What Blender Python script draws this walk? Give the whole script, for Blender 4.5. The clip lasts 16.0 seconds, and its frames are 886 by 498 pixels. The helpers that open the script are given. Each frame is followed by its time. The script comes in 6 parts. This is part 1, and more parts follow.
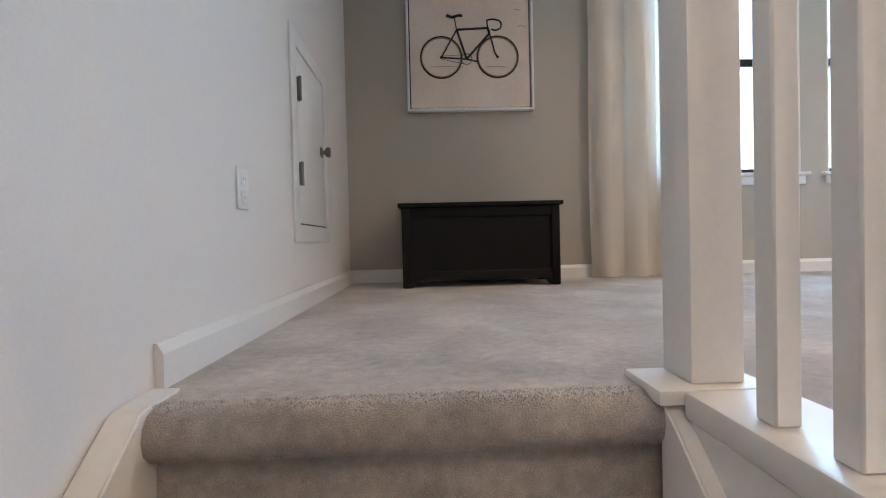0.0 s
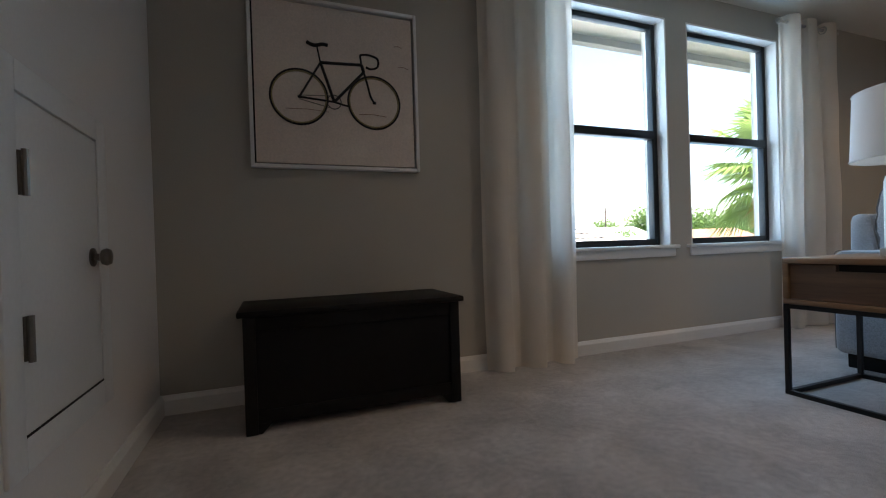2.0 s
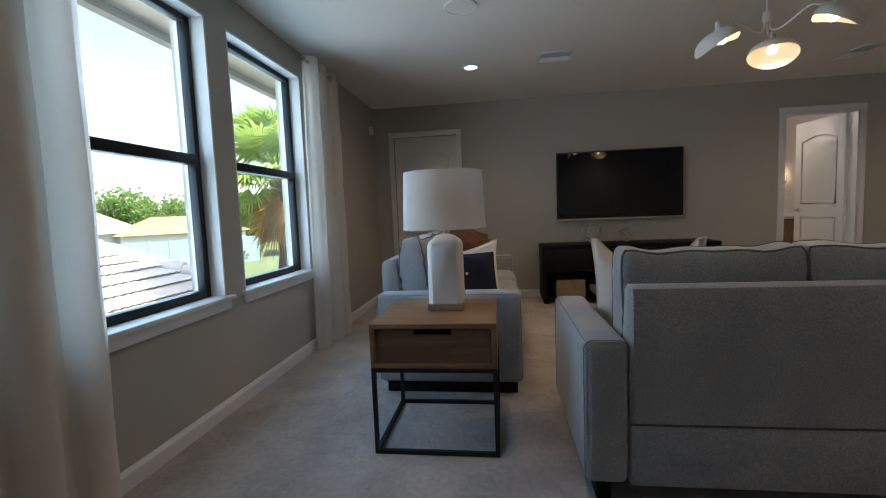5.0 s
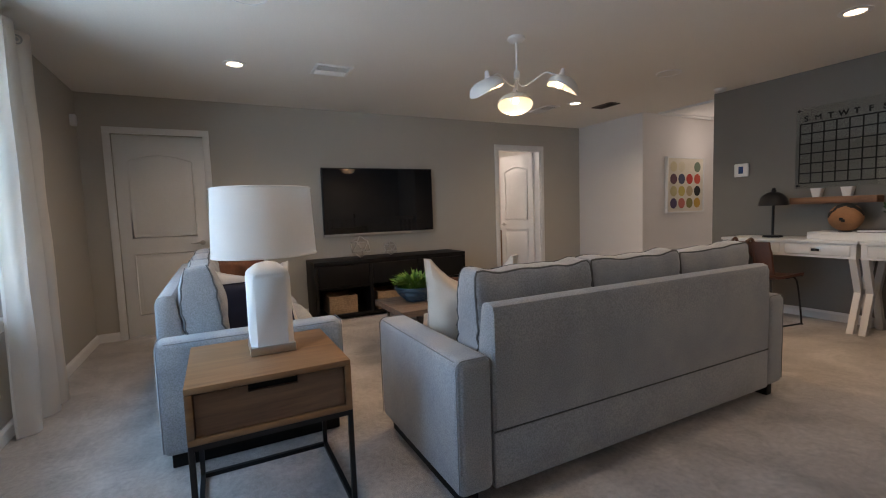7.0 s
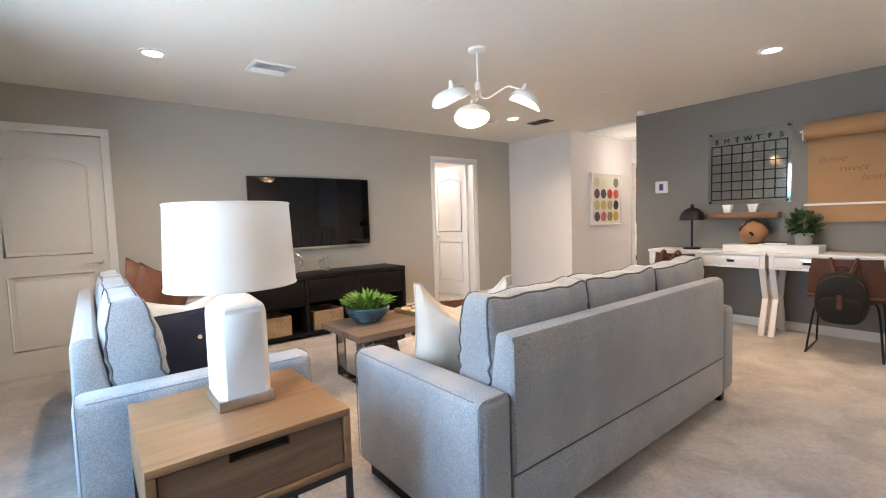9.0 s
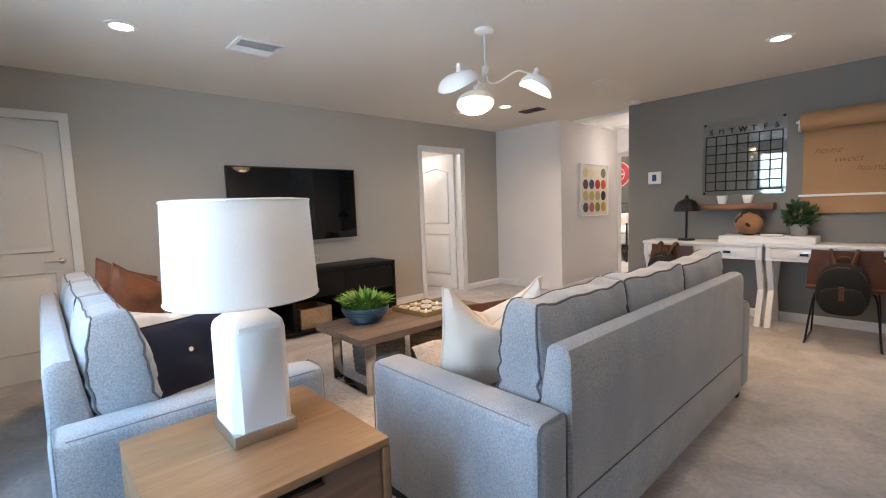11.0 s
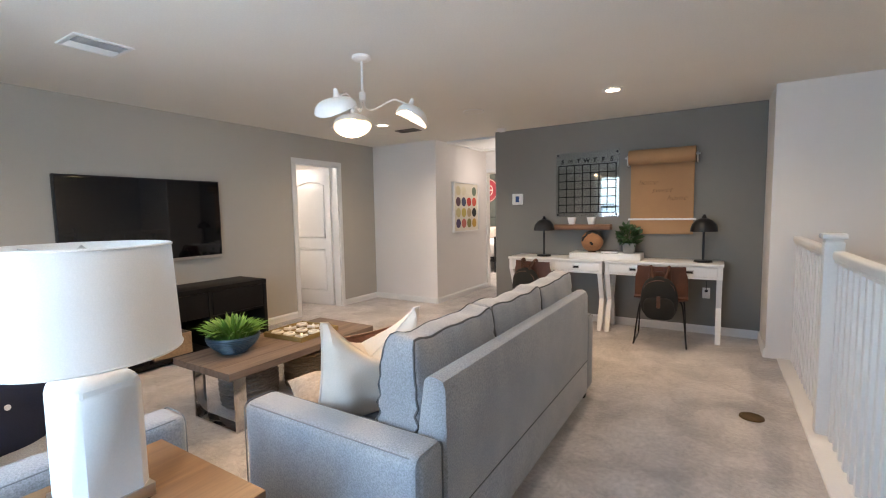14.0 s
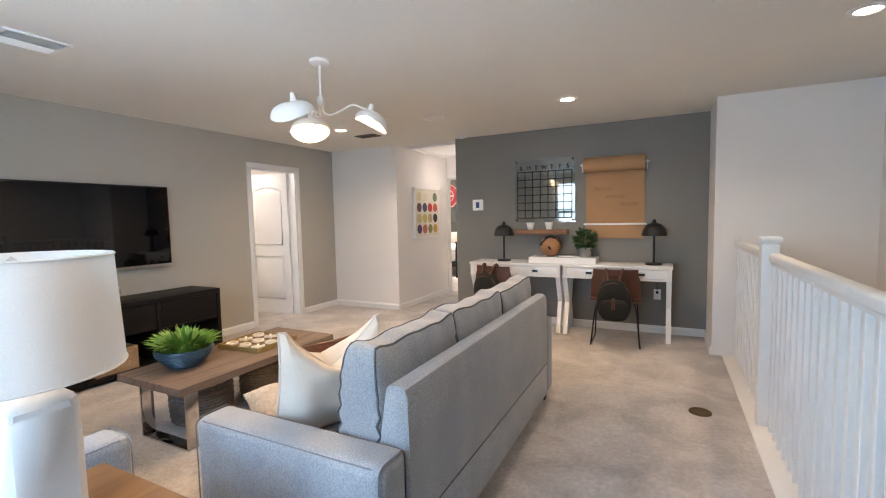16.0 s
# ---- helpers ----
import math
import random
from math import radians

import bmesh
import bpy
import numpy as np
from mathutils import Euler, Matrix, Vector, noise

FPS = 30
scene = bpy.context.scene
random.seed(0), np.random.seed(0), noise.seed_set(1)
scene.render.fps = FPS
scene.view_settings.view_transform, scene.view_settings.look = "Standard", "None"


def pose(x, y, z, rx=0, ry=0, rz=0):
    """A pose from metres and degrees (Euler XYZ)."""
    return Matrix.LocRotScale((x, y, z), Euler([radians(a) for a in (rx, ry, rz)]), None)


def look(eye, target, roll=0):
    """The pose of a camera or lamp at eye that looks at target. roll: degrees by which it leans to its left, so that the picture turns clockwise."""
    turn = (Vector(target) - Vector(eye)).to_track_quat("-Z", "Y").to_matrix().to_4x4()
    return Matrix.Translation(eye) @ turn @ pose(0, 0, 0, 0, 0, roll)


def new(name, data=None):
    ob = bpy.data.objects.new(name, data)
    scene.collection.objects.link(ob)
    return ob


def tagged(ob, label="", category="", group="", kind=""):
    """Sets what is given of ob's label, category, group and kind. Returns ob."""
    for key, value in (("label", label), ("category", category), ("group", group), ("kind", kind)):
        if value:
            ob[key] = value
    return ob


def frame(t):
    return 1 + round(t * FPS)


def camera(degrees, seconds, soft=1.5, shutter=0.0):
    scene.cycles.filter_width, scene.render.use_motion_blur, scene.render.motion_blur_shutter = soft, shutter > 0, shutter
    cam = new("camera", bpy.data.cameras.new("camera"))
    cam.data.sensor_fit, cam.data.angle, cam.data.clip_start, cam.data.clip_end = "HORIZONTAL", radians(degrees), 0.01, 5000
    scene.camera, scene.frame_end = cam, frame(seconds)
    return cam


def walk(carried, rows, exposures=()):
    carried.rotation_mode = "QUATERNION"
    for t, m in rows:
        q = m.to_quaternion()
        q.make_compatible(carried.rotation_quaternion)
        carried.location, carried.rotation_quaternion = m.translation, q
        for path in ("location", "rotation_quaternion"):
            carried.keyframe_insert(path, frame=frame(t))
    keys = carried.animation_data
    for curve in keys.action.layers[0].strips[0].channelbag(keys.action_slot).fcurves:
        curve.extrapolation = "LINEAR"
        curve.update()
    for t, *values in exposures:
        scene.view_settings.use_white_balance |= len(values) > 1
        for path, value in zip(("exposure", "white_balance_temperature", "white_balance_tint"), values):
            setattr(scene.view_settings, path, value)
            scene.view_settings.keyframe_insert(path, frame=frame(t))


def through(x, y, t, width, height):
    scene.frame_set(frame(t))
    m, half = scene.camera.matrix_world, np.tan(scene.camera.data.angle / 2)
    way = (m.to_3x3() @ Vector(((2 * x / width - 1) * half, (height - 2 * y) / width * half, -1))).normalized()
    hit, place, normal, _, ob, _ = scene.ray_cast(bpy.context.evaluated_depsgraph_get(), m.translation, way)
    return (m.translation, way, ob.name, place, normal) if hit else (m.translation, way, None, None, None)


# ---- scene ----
cam = camera(90.0, 16.0, soft=1.1)
PATH = [
    (0, (0.114, 0.184, 0.26), (0.179, 2.183, 0.225), -1.4),
    (0.5, (0.073, 0.348, 0.357), (0.156, 2.347, 0.335), -1.7),
    (1, (0.069, 0.506, 0.448), (0.238, 2.499, 0.443), -1.7),
    (1.5, (0.09, 0.673, 0.562), (0.407, 2.647, 0.557), -1.9),
    (2, (0.083, 0.822, 0.7), (0.801, 2.689, 0.688), -1.8),
    (2.5, (0.108, 0.976, 0.803), (1.093, 2.717, 0.774), -1.9),
    (3, (0.132, 1.103, 0.916), (1.34, 2.695, 0.853), -2.0),
    (3.5, (0.165, 1.225, 0.996), (1.678, 2.532, 0.921), -2.2),
    (4, (0.208, 1.317, 1.083), (1.958, 2.28, 0.974), -2.5),
    (4.5, (0.266, 1.395, 1.075), (2.177, 1.97, 0.932), -2.4),
    (5, (0.309, 1.515, 1.087), (2.285, 1.78, 0.92), -2.3),
    (7.5, (0.611, 2.067, 1.177), (2.314, 1.03, 1.024), -1.9),
    (8, (0.716, 2.123, 1.197), (2.394, 1.044, 1.054), -1.8),
    (8.5, (0.783, 2.137, 1.211), (2.42, 0.996, 1.074), -1.9),
    (9, (0.877, 2.185, 1.21), (2.434, 0.938, 1.075), -1.8),
    (9.5, (0.971, 2.206, 1.202), (2.507, 0.932, 1.063), -1.9),
    (12, (1.229, 2.264, 1.304), (2.618, 0.854, 1.014), -1.8),
    (12.5, (1.189, 2.28, 1.337), (2.528, 0.841, 0.966), -1.7),
    (13, (1.16, 2.282, 1.359), (2.429, 0.781, 0.989), -1.4),
    (13.5, (1.149, 2.267, 1.363), (2.296, 0.649, 1.109), -1.0),
    (14, (1.151, 2.272, 1.353), (2.203, 0.578, 1.188), -1.0),
    (14.5, (1.153, 2.279, 1.349), (2.163, 0.558, 1.227), -1.1),
    (15, (1.152, 2.277, 1.354), (2.137, 0.541, 1.235), -1.1),
    (15.5, (1.144, 2.285, 1.362), (2.097, 0.532, 1.229), -1.2),
    (16, (1.149, 2.27, 1.357), (2.05, 0.49, 1.213), -1.2),
]
EXPOSURES = [(0, 3.94, 6620, 16), (0.5, 3.88, 6600, 16), (1.0, 3.14, 6850, 16), (1.5, 2.76, 6750, 16), (2.2, 2.0, 6700, 16), (3, 1.86, 6700, 14), (4, 1.8, 6720, 14), (5.2, 1.94, 6720, 14), (7.4, 2.92, 6800, 18), (8.5, 3.87, 6750, 16), (9.5, 3.94, 6700, 16), (12, 3.36, 6500, 17), (13, 3.36, 6500, 17), (14, 3.58, 6600, 15), (16, 3.71, 6600, 15)]
walk(cam, [(t, look(eye, target, roll)) for t, eye, target, roll in PATH], EXPOSURES)

# ---- world, sun and lamps ----
world = bpy.data.worlds.new("sky")
world.use_nodes = True
scene.world = world
wn = world.node_tree.nodes
sky = wn.new("ShaderNodeTexSky")
sky.sky_type, sky.sun_disc = "NISHITA", False
sky.sun_elevation, sky.sun_rotation, sky.air_density, sky.dust_density = radians(58), radians(200), 1.0, 1.6
world.node_tree.links.new(sky.outputs[0], wn["Background"].inputs["Color"])
wn["Background"].inputs["Strength"].default_value = 0.15
sun = new("sun", bpy.data.lights.new("sun", "SUN"))
sky.ozone_density = 0.6
sun.data.energy, sun.data.angle, sun.data.color = 4.0, radians(0.53), (1.0, 0.96, 0.9)
sun.matrix_basis = pose(0, 0, 20, 32, 0, 20)

WARM = (1.0, 0.77, 0.53)
# the last one, at (1.97, 1.755), is unseen and added to complete the grid
for x, y, e in ((4.505, 1.755, 8.0), (1.97, -1.91, 8.0), (4.58, -1.93, 8.0), (0.22, -0.90, 5.0), (1.97, 1.755, 5.0)):
    o = new("downlight_lamp", bpy.data.lights.new("downlight_lamp", "SPOT"))
    o.data.energy, o.data.color, o.data.spot_size, o.data.spot_blend, o.data.shadow_soft_size = e, WARM, radians(150), 0.9, 0.06
    o.matrix_basis = pose(x, y, 2.385)
for x in (2.1425, 3.2775):
    o = new("window_light", bpy.data.lights.new("window_light", "AREA"))
    o.data.shape, o.data.size, o.data.size_y, o.data.energy, o.data.color = "RECTANGLE", 0.9, 1.5, 3.6, (0.37, 0.66, 1.0)
    o.matrix_basis = pose(x, 3.26, 1.43, -90)
for x, y, z in ((2.945, -0.235, 1.985), (3.17, 0.225, 1.985), (3.455, -0.215, 1.985)):
    o = new("chandelier_lamp", bpy.data.lights.new("chandelier_lamp", "SPOT"))
    o.data.energy, o.data.color, o.data.spot_size, o.data.spot_blend, o.data.shadow_soft_size = 3.2, (1.0, 0.68, 0.38), radians(150), 0.6, 0.03
    o.matrix_basis = pose(x, y, z)
# unseen point lights without fixtures, added to brighten bathroom, bedroom and hallway
for x, y, z, e in ((7.2, -1.3, 2.3, 6), (6.2, -6.6, 2.3, 22), (4.15, -4.3, 2.0, 0.5)):
    o = new("room_fill", bpy.data.lights.new("room_fill", "POINT"))
    o.data.energy, o.data.color, o.data.shadow_soft_size = e, (1.0, 0.91, 0.82), 0.12
    o.matrix_basis = pose(x, y, z)

# ---- helpers of this scene ----
def part(name, bm, material, parent=None, label="", smooth=True):
    me = bpy.data.meshes.new(name)
    bmesh.ops.recalc_face_normals(bm, faces=bm.faces)
    bm.to_mesh(me)
    bm.free()
    me.materials.append(material)
    if smooth:
        for p in me.polygons:
            p.use_smooth = True
        me.set_sharp_from_angle(angle=radians(38))
    ob = new(name, me)
    if parent:
        ob.parent = parent
    if label:
        ob["label"] = label
    return ob


def thing(name, label, category, m=None, group="", kind=""):
    ob = new(name)
    ob.empty_display_size = 0.1
    if m is not None:
        ob.matrix_basis = m
    return tagged(ob, label, category, group, kind)


def structure(name, bm, material, label, category, smooth=False):
    return tagged(part(name, bm, material, None, "", smooth), label, category, "", "structure")


def box(x0, x1, y0, y1, z0, z1, bevel=0.0, seg=2, bm=None):
    bm = bm or bmesh.new()
    r = bmesh.ops.create_cube(bm, size=1.0)
    for v in r["verts"]:
        v.co = Vector(((x0 + x1) / 2 + v.co.x * (x1 - x0), (y0 + y1) / 2 + v.co.y * (y1 - y0), (z0 + z1) / 2 + v.co.z * (z1 - z0)))
    if bevel > 0:
        es = list({e for v in r["verts"] for e in v.link_edges})
        bmesh.ops.bevel(bm, geom=es, offset=bevel, segments=seg, profile=0.5, affect="EDGES")
    return bm


def revolve(profile, seg=24, bm=None, m=None):
    """A body of revolution round z from (radius, height) pairs."""
    bm = bm or bmesh.new()
    rings = []
    for r, z in profile:
        if r < 1e-5:
            rings.append([bm.verts.new((0, 0, z))])
        else:
            rings.append([bm.verts.new((r * math.cos(2 * math.pi * i / seg), r * math.sin(2 * math.pi * i / seg), z)) for i in range(seg)])
    for a, b in zip(rings, rings[1:]):
        for i in range(seg):
            j = (i + 1) % seg
            if len(a) == 1 and len(b) > 1:
                bm.faces.new((a[0], b[j], b[i]))
            elif len(b) == 1 and len(a) > 1:
                bm.faces.new((a[i], a[j], b[0]))
            elif len(a) > 1:
                bm.faces.new((a[i], a[j], b[j], b[i]))
    if m is not None:
        for ring in rings:
            for v in ring:
                v.co = m @ v.co
    return bm


def tube(points, r, seg=8, closed=False, bm=None):
    """A round bar along points; r is one radius or a list."""
    bm = bm or bmesh.new()
    pts = [Vector(p) for p in points]
    n = len(pts)
    rs = r if isinstance(r, (list, tuple)) else [r] * n
    rings, up = [], None
    for i in range(n):
        a = pts[(i - 1) % n] if (closed or i > 0) else pts[i]
        b = pts[(i + 1) % n] if (closed or i < n - 1) else pts[i]
        d = (b - a).normalized()
        if up is None:
            up = Vector((0, 0, 1)) if abs(d.z) < 0.9 else Vector((1, 0, 0))
        s = d.cross(up)
        if s.length < 1e-4:
            s = d.orthogonal()
        s.normalize()
        up = s.cross(d).normalized()
        rings.append([bm.verts.new(pts[i] + rs[i] * (math.cos(2 * math.pi * k / seg) * s + math.sin(2 * math.pi * k / seg) * up)) for k in range(seg)])
    for i in range(n if closed else n - 1):
        a, b = rings[i], rings[(i + 1) % n]
        for k in range(seg):
            bm.faces.new((a[k], a[(k + 1) % seg], b[(k + 1) % seg], b[k]))
    if not closed:
        bm.faces.new(rings[0])
        bm.faces.new(rings[-1])
    return bm


def puff(a, b, c, w, d, h, n=7.0, bulge=0.06):
    """Maps a direction on the unit cube to a rounded, slightly swollen box."""
    k = (abs(a) ** n + abs(b) ** n + abs(c) ** n) ** (1 / n)
    a, b, c = a / k, b / k, c / k
    f = lambda p, q: 1 + bulge * (1 - p * p) * (1 - q * q)
    return Vector((a * w / 2 * f(b, c), b * d / 2 * f(a, c) * (1 + 0.6 * bulge * (1 - a * a) * (1 - c * c)), c * h / 2 * f(a, b)))


def cushion_mesh(w, d, h, n=7.0, bulge=0.06, cuts=9, wob=0.004, seed=0):
    bm = bmesh.new()
    bmesh.ops.create_cube(bm, size=2.0)
    bmesh.ops.subdivide_edges(bm, edges=bm.edges[:], cuts=cuts, use_grid_fill=True)
    for v in bm.verts:
        v.co = puff(*v.co, w, d, h, n, bulge)
        v.co += wob * 2 * noise.noise_vector(v.co * 5 + Vector((seed * 7.3, 0, 0)))
    return bm


def piping_mesh(w, d, h, side, n=7.0, bulge=0.06, r=0.005, wob=0.004, seed=0):
    """The welt round the face at y = side of a cushion."""
    pts = []
    m = 14
    for k in range(4):
        for i in range(m):
            u = -1 + 2 * i / m
            a, c = [(u, -1), (1, u), (-u, 1), (-1, -u)][k]
            p = puff(a, 0.86 * side, c, w, d, h, n, bulge)
            p += wob * 2 * noise.noise_vector(p * 5 + Vector((seed * 7.3, 0, 0)))
            pts.append(p)
    return tube(pts, r, 6, True)


def pillow_mesh(w, h, t, seed=0, n=16, ears=0.05):
    """A throw pillow in the x z plane, pinched to its edge."""
    bm = bmesh.new()
    sides = []
    for s in (-1, 1):
        g = []
        for i in range(n + 1):
            row = []
            for j in range(n + 1):
                u, v = -1 + 2 * i / n, -1 + 2 * j / n
                e = max(0.0, (1 - abs(u) ** 3) * (1 - abs(v) ** 3)) ** 0.55
                sx = 1 - ears * (1 - v * v) * 1.2
                sz = 1 - ears * (1 - u * u) * 1.2
                p = Vector((u * w / 2 * sx, s * t / 2 * e, v * h / 2 * sz))
                if e > 0:
                    p.y += 0.016 * noise.noise(Vector((u * 2.2, v * 2.2, seed + s * 3.0)))
                row.append(bm.verts.new(p))
            g.append(row)
        sides.append(g)
        for i in range(n):
            for j in range(n):
                bm.faces.new((g[i][j], g[i + 1][j], g[i + 1][j + 1], g[i][j + 1]))
    bmesh.ops.remove_doubles(bm, verts=bm.verts[:], dist=0.0004)
    return bm


def bend(points, k=6, closed=False):
    """Rounds a polyline (Catmull-Rom)."""
    p = [Vector(q) for q in points]
    n = len(p)
    out = []
    for i in range(n if closed else n - 1):
        a, b = p[(i - 1) % n] if closed or i else p[0], p[i]
        c, d = p[(i + 1) % n], p[(i + 2) % n] if closed or i + 2 < n else p[n - 1]
        for s in range(k):
            t = s / k
            out.append(0.5 * (2 * b + (c - a) * t + (2 * a - 5 * b + 4 * c - d) * t * t + (3 * b - a - 3 * c + d) * t ** 3))
    if not closed:
        out.append(p[-1])
    return out


def letters(name, body, size, material, m, parent, depth=0.0015, shear=0.0, bold=0.0):
    cu = bpy.data.curves.new(name, "FONT")
    cu.body, cu.size, cu.extrude, cu.align_x, cu.shear, cu.offset = body, size, depth, "CENTER", shear, bold
    cu.materials.append(material)
    ob = new(name, cu)
    me = bpy.data.meshes.new_from_object(ob.evaluated_get(bpy.context.evaluated_depsgraph_get()))
    bpy.data.objects.remove(ob)
    o = new(name, me)
    o.parent = parent
    o.matrix_basis = m
    return o


# ---- materials ----
def surface(name, color, rough=0.6, metal=0.0, vary=0.12, big=1.5, fine=60.0, bump=0.15, dist=0.002, second=None, amount=0.5, sheen=0.0, coat=0.0, spec=0.5, island=0.0):
    """Paint, cloth or metal with stains at a large scale and grain at a small one."""
    m = bpy.data.materials.new(name)
    m.use_nodes = True
    nt = m.node_tree
    N, L = nt.nodes, nt.links
    b = N["Principled BSDF"]
    tc = N.new("ShaderNodeTexCoord")
    n1 = N.new("ShaderNodeTexNoise")
    n1.inputs["Scale"].default_value, n1.inputs["Detail"].default_value = big, 6
    n2 = N.new("ShaderNodeTexNoise")
    n2.inputs["Scale"].default_value, n2.inputs["Detail"].default_value = fine, 3
    L.new(tc.outputs["Object"], n1.inputs["Vector"])
    L.new(tc.outputs["Object"], n2.inputs["Vector"])
    mix = N.new("ShaderNodeMix")
    mix.data_type = "RGBA"
    c2 = second or [c * (1 - vary) for c in color]
    mix.inputs[6].default_value, mix.inputs[7].default_value = (*color, 1), (*c2, 1)
    ramp = N.new("ShaderNodeMapRange")
    ramp.inputs[1].default_value, ramp.inputs[2].default_value = 0.35, 0.65
    L.new(n1.outputs["Fac"], ramp.inputs[0])
    L.new(ramp.outputs[0], mix.inputs[0])
    mix2 = N.new("ShaderNodeMix")
    mix2.data_type, mix2.blend_type = "RGBA", "MULTIPLY"
    mix2.inputs[0].default_value = amount
    ramp2 = N.new("ShaderNodeMapRange")
    ramp2.inputs[1].default_value, ramp2.inputs[2].default_value = 0.3, 0.7
    ramp2.inputs[3].default_value, ramp2.inputs[4].default_value = 1 - 2 * vary, 1.0
    L.new(n2.outputs["Fac"], ramp2.inputs[0])
    L.new(mix.outputs[2], mix2.inputs[6])
    L.new(ramp2.outputs[0], mix2.inputs[7])
    out = mix2.outputs[2]
    if island:
        info = N.new("ShaderNodeObjectInfo")
        hue = N.new("ShaderNodeHueSaturation")
        mr = N.new("ShaderNodeMapRange")
        mr.inputs[3].default_value, mr.inputs[4].default_value = 1 - island, 1 + island
        L.new(info.outputs["Random"], mr.inputs[0])
        L.new(mr.outputs[0], hue.inputs["Value"])
        L.new(out, hue.inputs["Color"])
        out = hue.outputs["Color"]
    L.new(out, b.inputs["Base Color"])
    b.inputs["Roughness"].default_value, b.inputs["Metallic"].default_value = rough, metal
    b.inputs["Specular IOR Level"].default_value = spec
    if sheen:
        b.inputs["Sheen Weight"].default_value = sheen
    if coat:
        b.inputs["Coat Weight"].default_value = coat
    if bump:
        bp = N.new("ShaderNodeBump")
        bp.inputs["Strength"].default_value, bp.inputs["Distance"].default_value = bump, dist
        L.new(n2.outputs["Fac"], bp.inputs["Height"])
        L.new(bp.outputs[0], b.inputs["Normal"])
    return m


def wood(name, light, dark, axis="x", scale=1.0, rough=0.5):
    m = bpy.data.materials.new(name)
    m.use_nodes = True
    N, L = m.node_tree.nodes, m.node_tree.links
    b = N["Principled BSDF"]
    tc, mp = N.new("ShaderNodeTexCoord"), N.new("ShaderNodeMapping")
    s = {"x": (1.2, 14, 14), "y": (14, 1.2, 14), "z": (14, 14, 1.2)}[axis]
    mp.inputs["Scale"].default_value = [q * scale for q in s]
    L.new(tc.outputs["Object"], mp.inputs["Vector"])
    n1, n2 = N.new("ShaderNodeTexNoise"), N.new("ShaderNodeTexNoise")
    n1.inputs["Scale"].default_value, n1.inputs["Detail"].default_value, n1.inputs["Distortion"].default_value = 1.0, 8, 1.4
    n2.inputs["Scale"].default_value, n2.inputs["Detail"].default_value = 9.0, 4
    L.new(mp.outputs[0], n1.inputs["Vector"])
    L.new(mp.outputs[0], n2.inputs["Vector"])
    add = N.new("ShaderNodeMath")
    add.operation = "MULTIPLY_ADD"
    add.inputs[1].default_value = 0.35
    L.new(n2.outputs["Fac"], add.inputs[0])
    L.new(n1.outputs["Fac"], add.inputs[2])
    cr = N.new("ShaderNodeValToRGB")
    cr.color_ramp.elements[0].position, cr.color_ramp.elements[1].position = 0.45, 0.85
    cr.color_ramp.elements[0].color, cr.color_ramp.elements[1].color = (*dark, 1), (*light, 1)
    L.new(add.outputs[0], cr.inputs[0])
    L.new(cr.outputs[0], b.inputs["Base Color"])
    b.inputs["Roughness"].default_value = rough
    bp = N.new("ShaderNodeBump")
    bp.inputs["Strength"].default_value, bp.inputs["Distance"].default_value = 0.12, 0.002
    L.new(add.outputs[0], bp.inputs["Height"])
    L.new(bp.outputs[0], b.inputs["Normal"])
    return m


def carpet_material():
    m = surface("carpet_pile", (0.685, 0.635, 0.60), 0.95, 0, 0.20, 2.2, 520, 0.8, 0.004, (0.55, 0.50, 0.465), 1.0, 0.4, 0, 0.1)
    N, L = m.node_tree.nodes, m.node_tree.links
    # brushed patches of pile, sharper than the stains
    tc = [n for n in N if n.bl_idname == "ShaderNodeTexCoord"][0]
    n3 = N.new("ShaderNodeTexNoise")
    n3.inputs["Scale"].default_value, n3.inputs["Detail"].default_value, n3.inputs["Distortion"].default_value = 3.6, 7, 0.5
    L.new(tc.outputs["Object"], n3.inputs["Vector"])
    mr = N.new("ShaderNodeMapRange")
    mr.inputs[1].default_value, mr.inputs[2].default_value, mr.inputs[3].default_value, mr.inputs[4].default_value = 0.39, 0.62, 0.76, 1.05
    L.new(n3.outputs["Fac"], mr.inputs[0])
    n4 = N.new("ShaderNodeTexNoise")
    n4.inputs["Scale"].default_value, n4.inputs["Detail"].default_value = 38.0, 4
    L.new(tc.outputs["Object"], n4.inputs["Vector"])
    mr4 = N.new("ShaderNodeMapRange")
    mr4.inputs[1].default_value, mr4.inputs[2].default_value, mr4.inputs[3].default_value, mr4.inputs[4].default_value = 0.35, 0.65, 0.84, 1.08
    L.new(n4.outputs["Fac"], mr4.inputs[0])
    tuft = N.new("ShaderNodeMath")
    tuft.operation = "MULTIPLY"
    L.new(mr.outputs[0], tuft.inputs[0])
    L.new(mr4.outputs[0], tuft.inputs[1])
    mu = N.new("ShaderNodeMix")
    mu.data_type, mu.blend_type = "RGBA", "MULTIPLY"
    mu.inputs[0].default_value = 1.0
    b = N["Principled BSDF"]
    src = b.inputs["Base Color"].links[0].from_socket
    L.new(src, mu.inputs[6])
    L.new(tuft.outputs[0], mu.inputs[7])
    L.new(mu.outputs[2], b.inputs["Base Color"])
    return m


def glow(name, color, strength):
    m = bpy.data.materials.new(name)
    m.use_nodes = True
    b = m.node_tree.nodes["Principled BSDF"]
    b.inputs["Base Color"].default_value = (0.8, 0.8, 0.8, 1)
    b.inputs["Emission Color"].default_value, b.inputs["Emission Strength"].default_value = (*color, 1), strength
    return m


